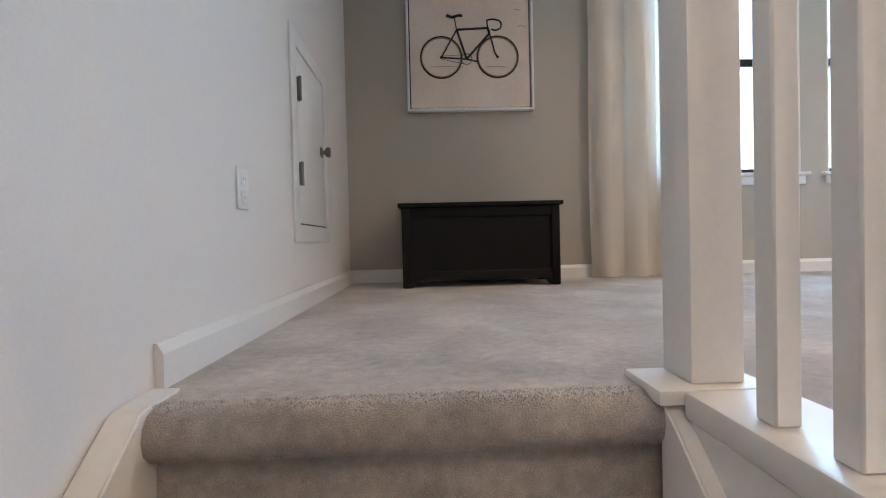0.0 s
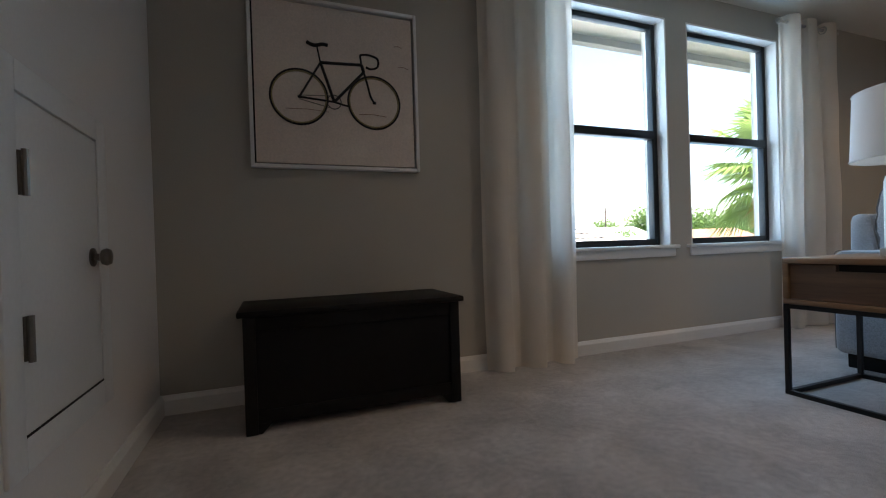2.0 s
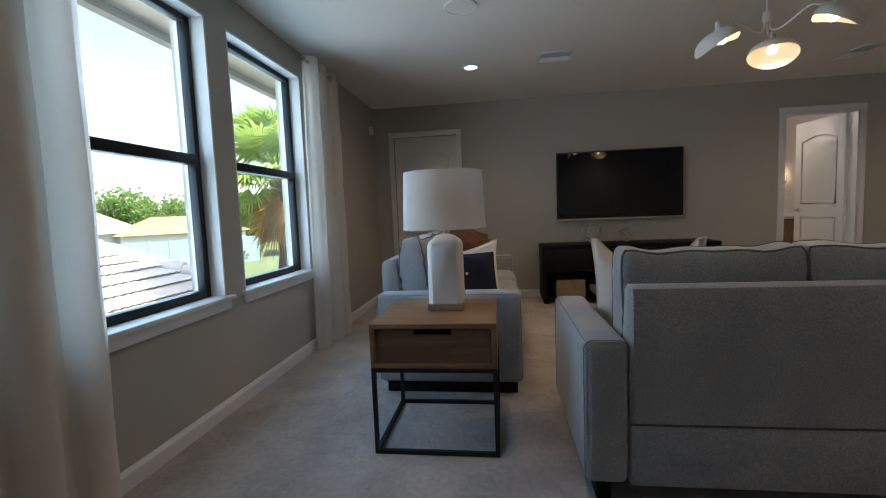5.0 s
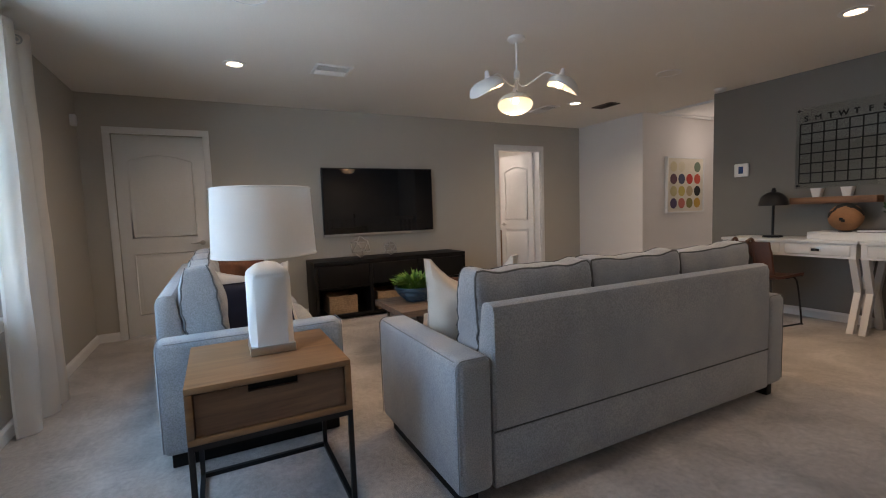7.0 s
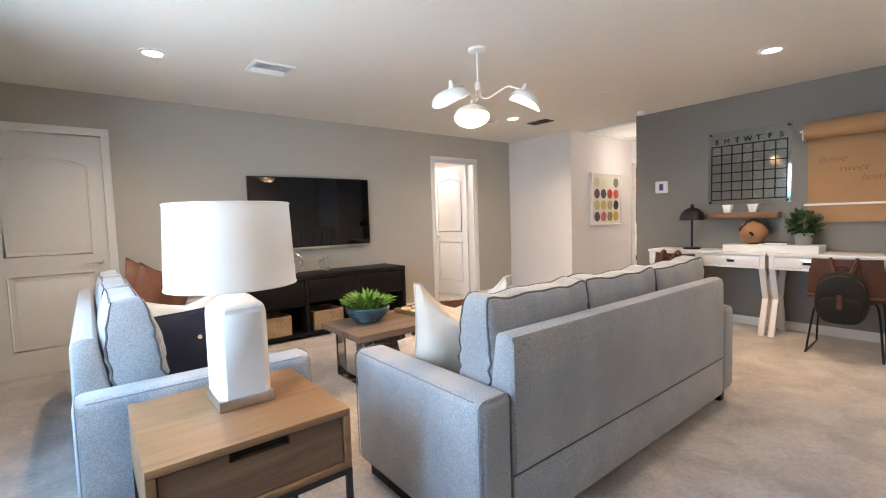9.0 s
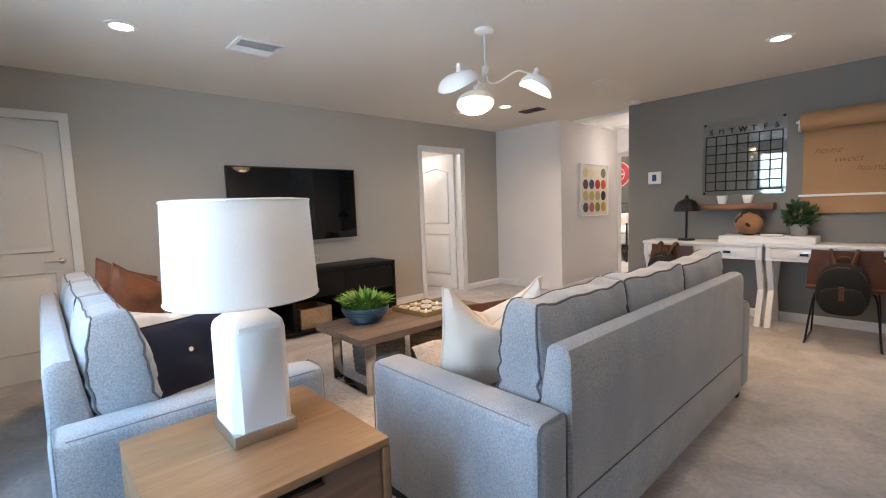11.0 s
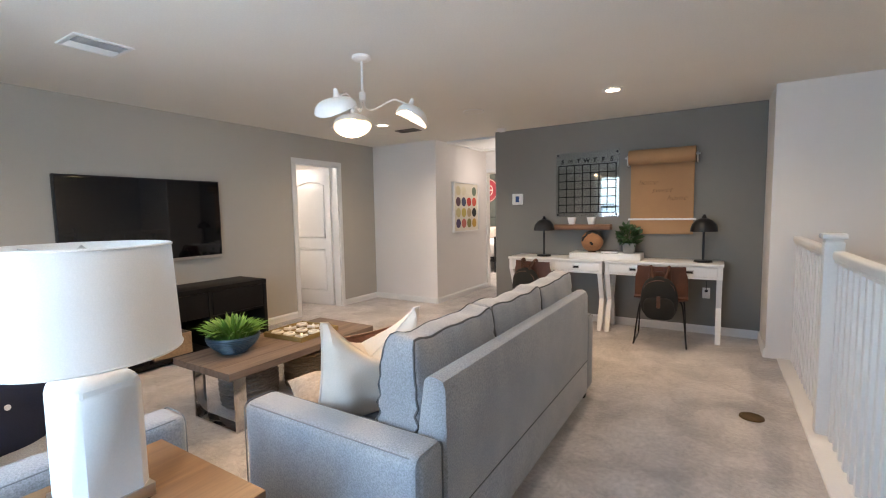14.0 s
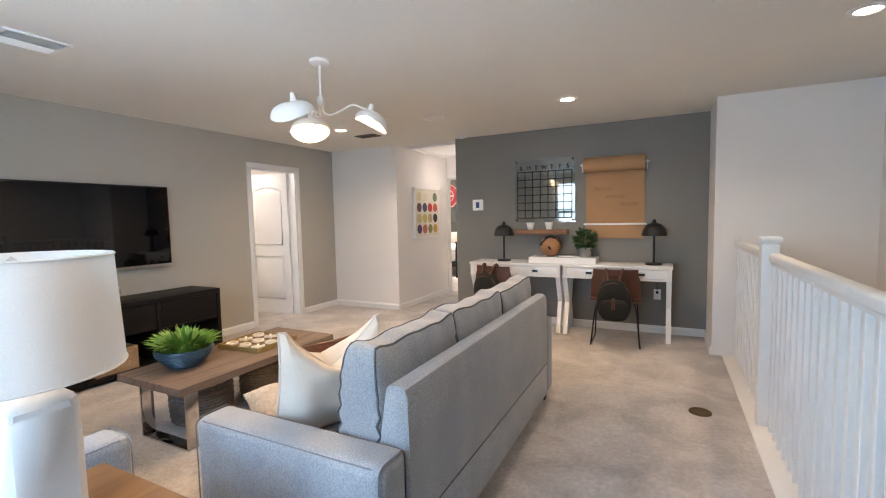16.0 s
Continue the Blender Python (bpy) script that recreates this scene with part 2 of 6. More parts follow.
def glass_material(name, tint=(1, 1, 1), rough=0.0, gloss=0.045):
    m = bpy.data.materials.new(name)
    m.use_nodes = True
    N, L = m.node_tree.nodes, m.node_tree.links
    N.remove(N["Principled BSDF"])
    lw, tr, gl, mx = N.new("ShaderNodeLayerWeight"), N.new("ShaderNodeBsdfTransparent"), N.new("ShaderNodeBsdfGlossy"), N.new("ShaderNodeMixShader")
    gl.inputs["Roughness"].default_value = rough
    pw, fr = N.new("ShaderNodeMath"), N.new("ShaderNodeMath")
    pw.operation, pw.inputs[1].default_value = "POWER", 5.0
    fr.operation, fr.inputs[1].default_value, fr.inputs[2].default_value = "MULTIPLY_ADD", 0.9, gloss
    L.new(lw.outputs["Facing"], pw.inputs[0])
    L.new(pw.outputs[0], fr.inputs[0])
    tr.inputs["Color"].default_value = (*tint, 1)
    L.new(fr.outputs[0], mx.inputs[0])
    L.new(tr.outputs[0], mx.inputs[1])
    L.new(gl.outputs[0], mx.inputs[2])
    L.new(mx.outputs[0], N["Material Output"].inputs["Surface"])
    return m


def cloth_translucent(name, color, through=0.4, fine=300.0):
    m = surface(name, color, 0.9, 0, 0.06, 3, fine, 0.3, 0.001)
    N, L = m.node_tree.nodes, m.node_tree.links
    b = N["Principled BSDF"]
    t, mx = N.new("ShaderNodeBsdfTranslucent"), N.new("ShaderNodeMixShader")
    mx.inputs[0].default_value = through
    L.new(b.inputs["Base Color"].links[0].from_socket, t.inputs["Color"])
    L.new(b.outputs[0], mx.inputs[1])
    L.new(t.outputs[0], mx.inputs[2])
    L.new(mx.outputs[0], N["Material Output"].inputs["Surface"])
    return m


M_WALL = surface("greige_wall_paint", (0.455, 0.425, 0.37), 0.75, 0, 0.05, 0.9, 160, 0.25, 0.001)
M_WHITEWALL = surface("white_wall_paint", (0.77, 0.735, 0.705), 0.75, 0, 0.04, 0.9, 160, 0.25, 0.001)
M_DARKWALL = surface("slate_wall_paint", (0.212, 0.20, 0.178), 0.7, 0, 0.06, 0.9, 160, 0.25, 0.001)
M_CEIL = surface("ceiling_paint", (0.80, 0.765, 0.70), 0.9, 0, 0.05, 0.7, 90, 0.4, 0.002)
M_TRIM = surface("white_trim_paint", (0.78, 0.77, 0.75), 0.4, 0, 0.04, 2, 80, 0.06, 0.001)
M_CARPET = carpet_material()
M_SOFA = surface("grey_woven_fabric", (0.396, 0.412, 0.43), 0.95, 0, 0.19, 5.5, 170, 0.6, 0.0018, (0.325, 0.35, 0.38), 1.0, 0.3)
M_PIPING = surface("dark_grey_piping", (0.12, 0.125, 0.13), 0.9, 0, 0.15, 8, 300, 0.3)
M_BLACKWOOD = surface("black_stained_wood", (0.009, 0.008, 0.008), 0.5, 0, 0.3, 3, 40, 0.1, 0.001, None, 0.5, 0, 0, 0.2)
M_OAK = wood("oak_veneer_x", (0.27, 0.15, 0.07), (0.175, 0.09, 0.042), "y", 1.0, 0.45)
M_OAKDARK = wood("walnut_drawer", (0.20, 0.11, 0.058), (0.10, 0.053, 0.03), "y", 1.2, 0.5)
M_GREYWOOD = wood("weathered_wood", (0.20, 0.145, 0.11), (0.095, 0.066, 0.05), "y", 1.0, 0.55)
M_BLACKMETAL = surface("black_metal", (0.015, 0.015, 0.016), 0.42, 0.3, 0.2, 5, 80, 0.05)
M_CHROME = surface("brushed_nickel", (0.6, 0.58, 0.55), 0.28, 1.0, 0.05, 4, 90, 0.03)
M_PLASTIC = surface("white_plastic", (0.8, 0.79, 0.77), 0.4, 0, 0.03, 4, 60, 0.03)
M_CERAMIC = surface("white_matt_ceramic", (0.8, 0.78, 0.75), 0.5, 0, 0.04, 6, 160, 0.25, 0.001)
M_SHADE = cloth_translucent("white_linen_shade", (0.86, 0.84, 0.81), 0.45)
M_CURTAIN = cloth_translucent("ivory_linen_curtain", (0.90, 0.84, 0.76), 0.42)
M_WINFRAME = surface("dark_bronze_frame", (0.018, 0.02, 0.022), 0.4, 0.4, 0.15, 4, 60, 0.04)
M_GLASS = glass_material("window_glass", (0.97, 1.0, 0.985))
M_SCREEN = surface("television_glass", (0.003, 0.003, 0.004), 0.03, 0, 0.1, 2, 20, 0.0, 0.001, None, 0.5, 0, 0, 0.5)
# near-black colour that stands in for the shade inside gaps, slots and recesses
M_GAPSHADE = surface("recess_shadow", (0.02, 0.02, 0.02), 0.9, 0, 0.2, 3, 40, 0.0)

# ---- structure ----
WX, NY, EX, SY, CZ = -0.395, 3.075, 5.835, -3.21, 2.40
STAIR_X0, STAIR_X1 = WX, 0.46          # stairwell between the wall and the curb
STAIR_Y0, STAIR_Y1 = -2.55, 0.92       # its south end and its top nosing
HX0, HX1, HEND = 3.704, 4.66, -4.86    # hallway
WIN = [(1.67, 2.615), (2.80, 3.755)]   # window openings along x
WZ0, WZ1 = 0.66, 2.20


def wall_with_holes(axis, p0, p1, a0, a1, z0, z1, holes):
    """A wall of thickness p0..p1 across its axis, from a0 to a1, with rectangular openings (a, b, z, z)."""
    bm = bmesh.new()
    cuts = sorted({a0, a1, *[h[0] for h in holes], *[h[1] for h in holes]})
    for u, v in zip(cuts, cuts[1:]):
        spans = [(z0, z1)]
        for h in holes:
            if h[0] <= u + 1e-6 and h[1] >= v - 1e-6:
                spans = [s for s in ((z0, h[2]), (h[3], z1)) if s[1] - s[0] > 1e-4]
        for s in spans:
            if axis == "x":
                box(u, v, p0, p1, s[0], s[1], bm=bm)
            else:
                box(p0, p1, u, v, s[0], s[1], bm=bm)
    bmesh.ops.remove_doubles(bm, verts=bm.verts[:], dist=1e-5)
    return bm


structure("wall_north", wall_with_holes("x", NY, NY + 0.2, WX - 0.15, EX + 0.15, -0.3, CZ + 0.2, [(a, b, WZ0, WZ1) for a, b in WIN]), M_WALL, "greige painted wall with two windows", "wall")
DA, DB = (2.04, 2.825), (-2.42, -1.665)
structure("wall_east", wall_with_holes("y", EX, EX + 0.12, SY - 0.12, NY, -0.05, CZ + 0.2, [(DA[0], DA[1], -0.05, 2.03), (DB[0], DB[1], -0.05, 2.03)]), M_WALL, "greige painted wall with two doorways", "wall")
structure("wall_west", box(WX - 0.15, WX, -3.4, NY, -3.2, CZ + 0.2), M_WHITEWALL, "white painted wall beside the stairs", "wall")
structure("wall_south", box(0.756 - 0.12, HX0, SY - 0.12, SY, -0.05, CZ + 0.2), M_DARKWALL, "dark slate painted accent wall", "wall")
structure("wall_stair_return", box(0.636, 0.756, SY, STAIR_Y0 - 0.12, -0.05, CZ + 0.2), M_WHITEWALL, "white painted wall end by the railing", "wall")
structure("wall_stair_end", box(WX, 0.756, STAIR_Y0 - 0.12, STAIR_Y0, -3.2, CZ + 0.2), M_WHITEWALL, "white painted wall at the end of the stairwell", "wall")
structure("wall_hall_corner", box(HX1, EX, SY - 0.12, SY, -0.05, CZ + 0.2), M_WHITEWALL, "white painted wall beside the hallway", "wall")
structure("wall_hall_east", box(HX1, HX1 + 0.12, HEND - 0.12, SY - 0.12, -0.05, CZ + 0.2), M_WHITEWALL, "white painted hallway wall", "wall")
structure("wall_hall_west", box(HX0 - 0.12, HX0, HEND - 0.12, SY - 0.12, -0.05, CZ + 0.2), M_WHITEWALL, "white painted hallway wall", "wall")
structure("wall_hall_end", wall_with_holes("x", HEND - 0.12, HEND, HX0, HX1, -0.05, CZ + 0.2, [(3.79, 4.645, -0.05, 2.03)]), M_WHITEWALL, "white painted wall with a bedroom doorway", "wall")
structure("ceiling", box(WX - 0.15, 9.5, -9.2, NY + 0.2, CZ, CZ + 0.15), M_CEIL, "plain off-white textured ceiling", "ceiling")
# floor, with the stairwell left open
fb = bmesh.new()
box(0.53, EX + 0.12, STAIR_Y0 - 0.12, NY, -0.05, 0, bm=fb)
box(WX, 0.53, STAIR_Y1, NY, -0.05, 0, bm=fb)
box(0.6, EX + 0.12, -9.2, STAIR_Y0 - 0.12, -0.05, 0, bm=fb)
box(EX + 0.12, 9.5, -9.2, NY, -0.05, 0, bm=fb)
structure("floor", fb, M_CARPET, "beige cut-pile carpet with brushed marks", "floor")
structure("wall_stair_curb", box(STAIR_X1 + 0.07, 0.62, STAIR_Y0, STAIR_Y1 + 0.03, -3.2, -0.05), M_WHITEWALL, "white painted side wall of the stairs", "wall")
structure("floor_below", box(WX, STAIR_X1 + 0.02, STAIR_Y0, STAIR_Y1, -3.2, -3.15), M_CARPET, "carpet at the foot of the stairs", "floor")

# stairs: carpeted treads with round nosings
RISE, GO = 0.19, 0.22
bm = bmesh.new()
prof = [(STAIR_Y1 + 0.35, 0.0), (STAIR_Y1, 0.0012)]
for k in range(13):
    y, z = STAIR_Y1 - k * GO, -k * RISE
    for a in range(0 if k else 30, 181, 30):
        prof.append((y - 0.038 * math.sin(radians(a)), z - 0.045 + 0.045 * math.cos(radians(a))))
    prof.append((y, z - 0.092))
    prof.append((y - 0.004, z - RISE + 0.012))
    prof.append((y - 0.02, z - RISE))
prof.append((prof[-1][0], -3.1))
prof.append((STAIR_Y1 + 0.35, -3.1))
prof[0] = (STAIR_Y1 + 0.45, 0.0012)
prof[-1] = (STAIR_Y1 + 0.45, -3.1)
ra = [bm.verts.new((STAIR_X0 + 0.028, y, z)) for y, z in prof]
rb = [bm.verts.new((STAIR_X1 + 0.069, y, z)) for y, z in prof]
for i in range(len(prof)):
    j = (i + 1) % len(prof)
    bm.faces.new((ra[i], ra[j], rb[j], rb[i]))
structure("stairs", bm, M_CARPET, "beige carpeted stairs with rounded nosings", "stairs", True)
# upright pile on the landing's edge and its nosing
rng = np.random.default_rng(5)
count = 9000
run = rng.uniform(0.262, 0.40, count)
px = rng.uniform(WX + 0.06, STAIR_X1 + 0.03, count)
flat = 0.28
ang = np.clip((run - flat) / 0.042, 0, math.pi)
py = np.where(run < flat, STAIR_Y1 + flat - run, STAIR_Y1 - 0.036 * np.sin(ang))
pz = np.where(run < flat, 0.0, -0.045 + 0.044 * np.cos(ang))
tip = np.stack([rng.normal(0, 0.35, count), -np.sin(ang) + rng.normal(0, 0.3, count), np.where(run < flat, 1.0, np.cos(ang)) + rng.normal(-0.15, 0.2, count)], 1)
tip *= (rng.uniform(0.003, 0.0065, count) / np.linalg.norm(tip, axis=1))[:, None]
base = np.stack([px, py, pz], 1)
turn = rng.uniform(0, math.pi, count)
half = 0.0011 * np.stack([np.cos(turn), np.sin(turn), 0 * turn], 1)
verts = np.stack([base - half, base + half, base + tip], 1).reshape(-1, 3)
me = bpy.data.meshes.new("carpet_pile")
me.from_pydata(verts.tolist(), [], np.arange(3 * count).reshape(-1, 3).tolist())
me.materials.append(M_CARPET)
pile = new("carpet_pile", me)
pile.parent = bpy.data.objects["stairs"]
tagged(pile, "", "", "", "stuff")
# sloping skirt boards either side of the steps
for x0, x1, ytop in ((WX, WX + 0.054, STAIR_Y1 + 0.085), (STAIR_X1 + 0.03, STAIR_X1 + 0.075, STAIR_Y1 - 0.02)):
    bm = bmesh.new()
    pts = [(ytop, 0.005), (ytop, -0.25), (-2.5, -0.25 - 3.45 * RISE / GO), (-2.5, 0.045 - 3.42 * RISE / GO), (STAIR_Y1 - 0.065, -0.026), (STAIR_Y1 - 0.03, 0.002), (STAIR_Y1 + 0.02, 0.006)]
    if ytop < STAIR_Y1:
        pts = [(y, z - 0.012) for y, z in pts[:5]]
    lo = [bm.verts.new((x0, y, z)) for y, z in pts]
    hi = [bm.verts.new((x1, y, z)) for y, z in pts]
    n = len(pts)
    for i in range(n):
        bm.faces.new((lo[i], lo[(i + 1) % n], hi[(i + 1) % n], hi[i]))
    bm.faces.new(lo)
    bm.faces.new(hi)
    bmesh.ops.recalc_face_normals(bm, faces=bm.faces)
    bmesh.ops.bevel(bm, geom=bm.edges[:], offset=0.004, segments=2, affect="EDGES")
    structure("trim", bm, M_TRIM, "white sloping skirt board beside the stairs", "trim", True)
# wooden cap of the curb under the railing
structure("trim", box(0.512, 0.672, STAIR_Y0, STAIR_Y1 - 0.05, -0.03, 0.014, 0.006), M_TRIM, "white painted cap board under the railing", "trim", True)
structure("trim", box(0.474, 0.672, STAIR_Y1 - 0.049, STAIR_Y1 + 0.08, -0.012, 0.014, 0.006), M_TRIM, "white painted cap board below the newel", "trim", True)
structure("trim", box(0.518, 0.532, STAIR_Y0, STAIR_Y1 - 0.03, -0.17, -0.032, 0.003), M_TRIM, "white fascia board beside the stairs", "trim", True)


def baseboard(axis, p, side, a0, a1):
    """White skirting: face p, standing off towards side."""
    h, t = 0.085, 0.018
    q = [(0, 0), (t, 0), (t, h - 0.02), (t * 0.55, h - 0.006), (t * 0.4, h), (0, h)]
    bm = bmesh.new()
    rows = []
    for a in (a0, a1):
        rows.append([bm.verts.new((a, p + side * u, z) if axis == "x" else (p + side * u, a, z)) for u, z in q])
    for i in range(6):
        bm.faces.new((rows[0][i], rows[0][(i + 1) % 6], rows[1][(i + 1) % 6], rows[1][i]))
    bm.faces.new(rows[0])
    bm.faces.new(rows[1])
    structure("baseboard", bm, M_TRIM, "white painted baseboard", "baseboard")


baseboard("x", NY, -1, WX, EX)
baseboard("y", WX, 1, STAIR_Y1 + 0.09, NY - 0.014)
baseboard("y", EX, -1, DA[1] + 0.065, NY - 0.014)
baseboard("y", EX, -1, DB[1] + 0.065, DA[0] - 0.065)
baseboard("y", EX, -1, SY + 0.014, DB[0] - 0.065)
baseboard("x", SY, 1, 0.77, HX0)
baseboard("x", SY, 1, HX1, EX)
baseboard("y", 0.756, 1, STAIR_Y0, SY)
baseboard("y", HX1, -1, HEND, SY)
baseboard("y", HX0, 1, HEND, SY)


def casing(axis, p, side, a0, a1, top, w=0.062, t=0.016, z0=0.0, bottom=False):
    """Door casing on a wall face at p; opening from a0 to a1."""
    def bar(u0, u1, z0_, z1_):
        s0, s1 = sorted((p, p + side * t))
        bm = box(u0, u1, s0, s1, z0_, z1_, 0.004) if axis == "x" else box(s0, s1, u0, u1, z0_, z1_, 0.004)
        structure("trim", bm, M_TRIM, "white painted casing", "trim", True)
    bar(a0 - w, a0, z0 - (w if bottom else 0), top)
    bar(a1, a1 + w, z0 - (w if bottom else 0), top)
    bar(a0 - w, a1 + w, top, top + w)
    if bottom:
        bar(a0, a1, z0 - w, z0)


casing("y", EX, -1, DA[0], DA[1], 2.03)
casing("y", EX, -1, DB[0], DB[1], 2.03)
structure("trim", box(3.728, 3.79, HEND, HEND + 0.016, 0, 2.03, 0.004), M_TRIM, "white painted casing", "trim", True)
structure("trim", box(3.728, 4.65, HEND, HEND + 0.016, 2.03, 2.092, 0.004), M_TRIM, "white painted casing", "trim", True)
structure("trim", box(EX, EX + 0.12, DB[0] - 0.002, DB[0] + 0.014, 0, 2.03), M_TRIM, "white door jamb", "trim")
structure("trim", box(EX, EX + 0.12, DB[1] - 0.014, DB[1] + 0.002, 0, 2.03), M_TRIM, "white door jamb", "trim")
structure("trim", box(EX, EX + 0.12, DB[0] + 0.014, DB[1] - 0.014, 2.016, 2.032), M_TRIM, "white door jamb", "trim")


def door_leaf(name, label, width, m, handle_side, height=2.015):
    """Two-panel door with an arched upper panel; lies in x from 0 to width, faces -y and +y."""
    d = thing(name, label, "door", m, "", "structure")
    part("door_slab", box(0, width, 0, 0.035, 0, height, 0.002), M_TRIM, d)
    for face in (0, 1):
        for z0, z1, arch in ((0.22, 0.83, 0.0), (1.0, height - 0.19, 0.06)):
            x0, x1 = 0.11, width - 0.11
            pts = [(x0, z0), (x1, z0), (x1, z1 - arch)]
            if arch:
                for i in range(1, 10):
                    f = i / 10
                    pts.append((x1 + (x0 - x1) * f, z1 - arch + arch * math.sin(math.pi * f)))
            pts.append((x0, z1 - arch))
            y = -0.001 if face == 0 else 0.036
            # moulding bead round a shallow field
            part("panel_moulding", tube([(x, y, z) for x, z in pts], 0.011, 6, True), M_TRIM, d)
            inner = [(x0 + 0.035 + (x - x0) * (x1 - x0 - 0.07) / (x1 - x0), z0 + 0.035 + (z - z0) * (z1 - z0 - 0.07) / (z1 - z0)) for x, z in pts]
            bm = bmesh.new()
            s = -1 if face == 0 else 1
            low = [bm.verts.new((x, y, z)) for x, z in inner]
            cx, cz = (x0 + x1) / 2, (z0 + z1) / 2
            top = [bm.verts.new((cx + (x - cx) * 0.94, y + s * 0.006, cz + (z - cz) * 0.96)) for x, z in inner]
            for i in range(len(low)):
                bm.faces.new((low[i], low[(i + 1) % len(low)], top[(i + 1) % len(low)], top[i]))
            bm.faces.new(top)
            part("raised_panel", bm, M_TRIM, d)
    hx = width - 0.065 if handle_side > 0 else 0.065
    for s, y in ((-1, -0.001), (1, 0.036)):
        h = part("door_handle", revolve([(0, 0), (0.026, 0), (0.026, 0.006), (0.012, 0.01), (0.01, 0.045), (0, 0.045)], 20, None, Matrix.Translation((hx, y, 0.92)) @ Matrix.Rotation(radians(90 if s < 0 else -90), 4, "X")), M_CHROME, d, "satin nickel lever handle")
        part("lever", tube(bend([(hx, y + s * 0.042, 0.92), (hx - handle_side * 0.03, y + s * 0.046, 0.922), (hx - handle_side * 0.075, y + s * 0.044, 0.917), (hx - handle_side * 0.11, y + s * 0.042, 0.92)], 4), [0.009] * 5 + [0.008] * 4 + [0.006] * 4, 8), M_CHROME, h)
    for z in (0.22, 1.0, 1.80):
        xh = 0.0 if handle_side > 0 else width
        part("hinge", tube([(xh, -0.006, z - 0.045), (xh, -0.006, z + 0.045)], 0.007, 8), M_CHROME, d, "nickel hinge barrel")
    return d


# local x of a leaf runs along +y or -y of the room
door_leaf("door_1", "closed white two-panel door with an arched panel", DA[1] - DA[0] - 0.006, Matrix.Translation((EX + 0.03, DA[1] - 0.003, 0.008)) @ pose(0, 0, 0, 0, 0, -90), 1)
door_leaf("door_2", "open white two-panel door with nickel hinges", 0.735, Matrix.Translation((EX + 0.125, DB[0] + 0.016, 0.008)) @ pose(0, 0, 0, 0, 0, 90 - 84), 1)

# ---- windows ----
for i, (a, b) in enumerate(WIN):
    w = thing("window_%d" % (i + 1), "single-hung window with a dark bronze frame", "window", None, "", "structure")
    y0, y1 = NY + 0.085, NY + 0.135
    f = 0.045
    for nm, bx in (("window_frame", (a, a + f, y0, y1, WZ0, WZ1)), ("window_frame", (b - f, b, y0, y1, WZ0, WZ1)), ("window_frame", (a + f, b - f, y0, y1, WZ1 - f, WZ1)), ("window_frame", (a + f, b - f, y0, y1, WZ0 + 0.0, WZ0 + f))):
        part(nm, box(*bx, 0.004), M_WINFRAME, w)
    part("meeting_rail", box(a + f, b - f, y0 - 0.012, y1, 1.395, 1.45, 0.004), M_WINFRAME, w)
    part("sash_stile", box(a + f, a + f + 0.022, y0 - 0.01, y1 - 0.01, WZ0 + f, 1.395, 0.003), M_WINFRAME, w)
    part("sash_stile", box(b - f - 0.022, b - f, y0 - 0.01, y1 - 0.01, WZ0 + f, 1.395, 0.003), M_WINFRAME, w)
    for z0, z1 in ((WZ0 + f, 1.395), (1.45, WZ1 - f)):
        p = part("pane", box(a + f, b - f, y0 + 0.022, y0 + 0.026, z0, z1), M_GLASS, w, "clear window pane", False)
        p.visible_shadow = False
    part("window_sill", box(a - 0.045, b + 0.045, NY - 0.035, y0, WZ0 - 0.02, WZ0 + 0.003, 0.006), M_TRIM, w, "white painted sill")
    part("apron", box(a - 0.02, b + 0.02, NY - 0.018, NY, WZ0 - 0.075, WZ0 - 0.02, 0.005), M_TRIM, w)
    for nm, bx in (("reveal", (a - 0.001, a + 0.012, NY + 0.001, y0, WZ0, WZ1)), ("reveal", (b - 0.012, b + 0.001, NY + 0.001, y0, WZ0, WZ1)), ("reveal", (a, b, NY + 0.001, y0, WZ1 - 0.012, WZ1 + 0.001))):
        part(nm, box(*bx), M_TRIM, w)
    # stucco returns seen outside the glass
    part("outer_reveal", box(b - 0.012, b + 0.001, y1, NY + 0.2, WZ0, WZ1), M_TRIM, w)
    part("outer_reveal", box(a - 0.001, a + 0.012, y1, NY + 0.2, WZ0, WZ1), M_TRIM, w)

# ---- railing ----
M_RAILPAINT = M_TRIM
RX = 0.574
rail = thing("railing", "white painted wooden guard railing along the stairwell", "railing")


def newel(y, z1):
    n = part("newel_post", box(RX - 0.033, RX + 0.057, y - 0.045, y + 0.045, 0.014, z1 - 0.05, 0.004), M_RAILPAINT, rail)
    part("cap", box(RX - 0.044, RX + 0.068, y - 0.056, y + 0.056, z1 - 0.032, z1, 0.006), M_RAILPAINT, n)
    part("collar", box(RX - 0.026, RX + 0.050, y - 0.038, y + 0.038, z1 - 0.05, z1 - 0.03), M_RAILPAINT, n)


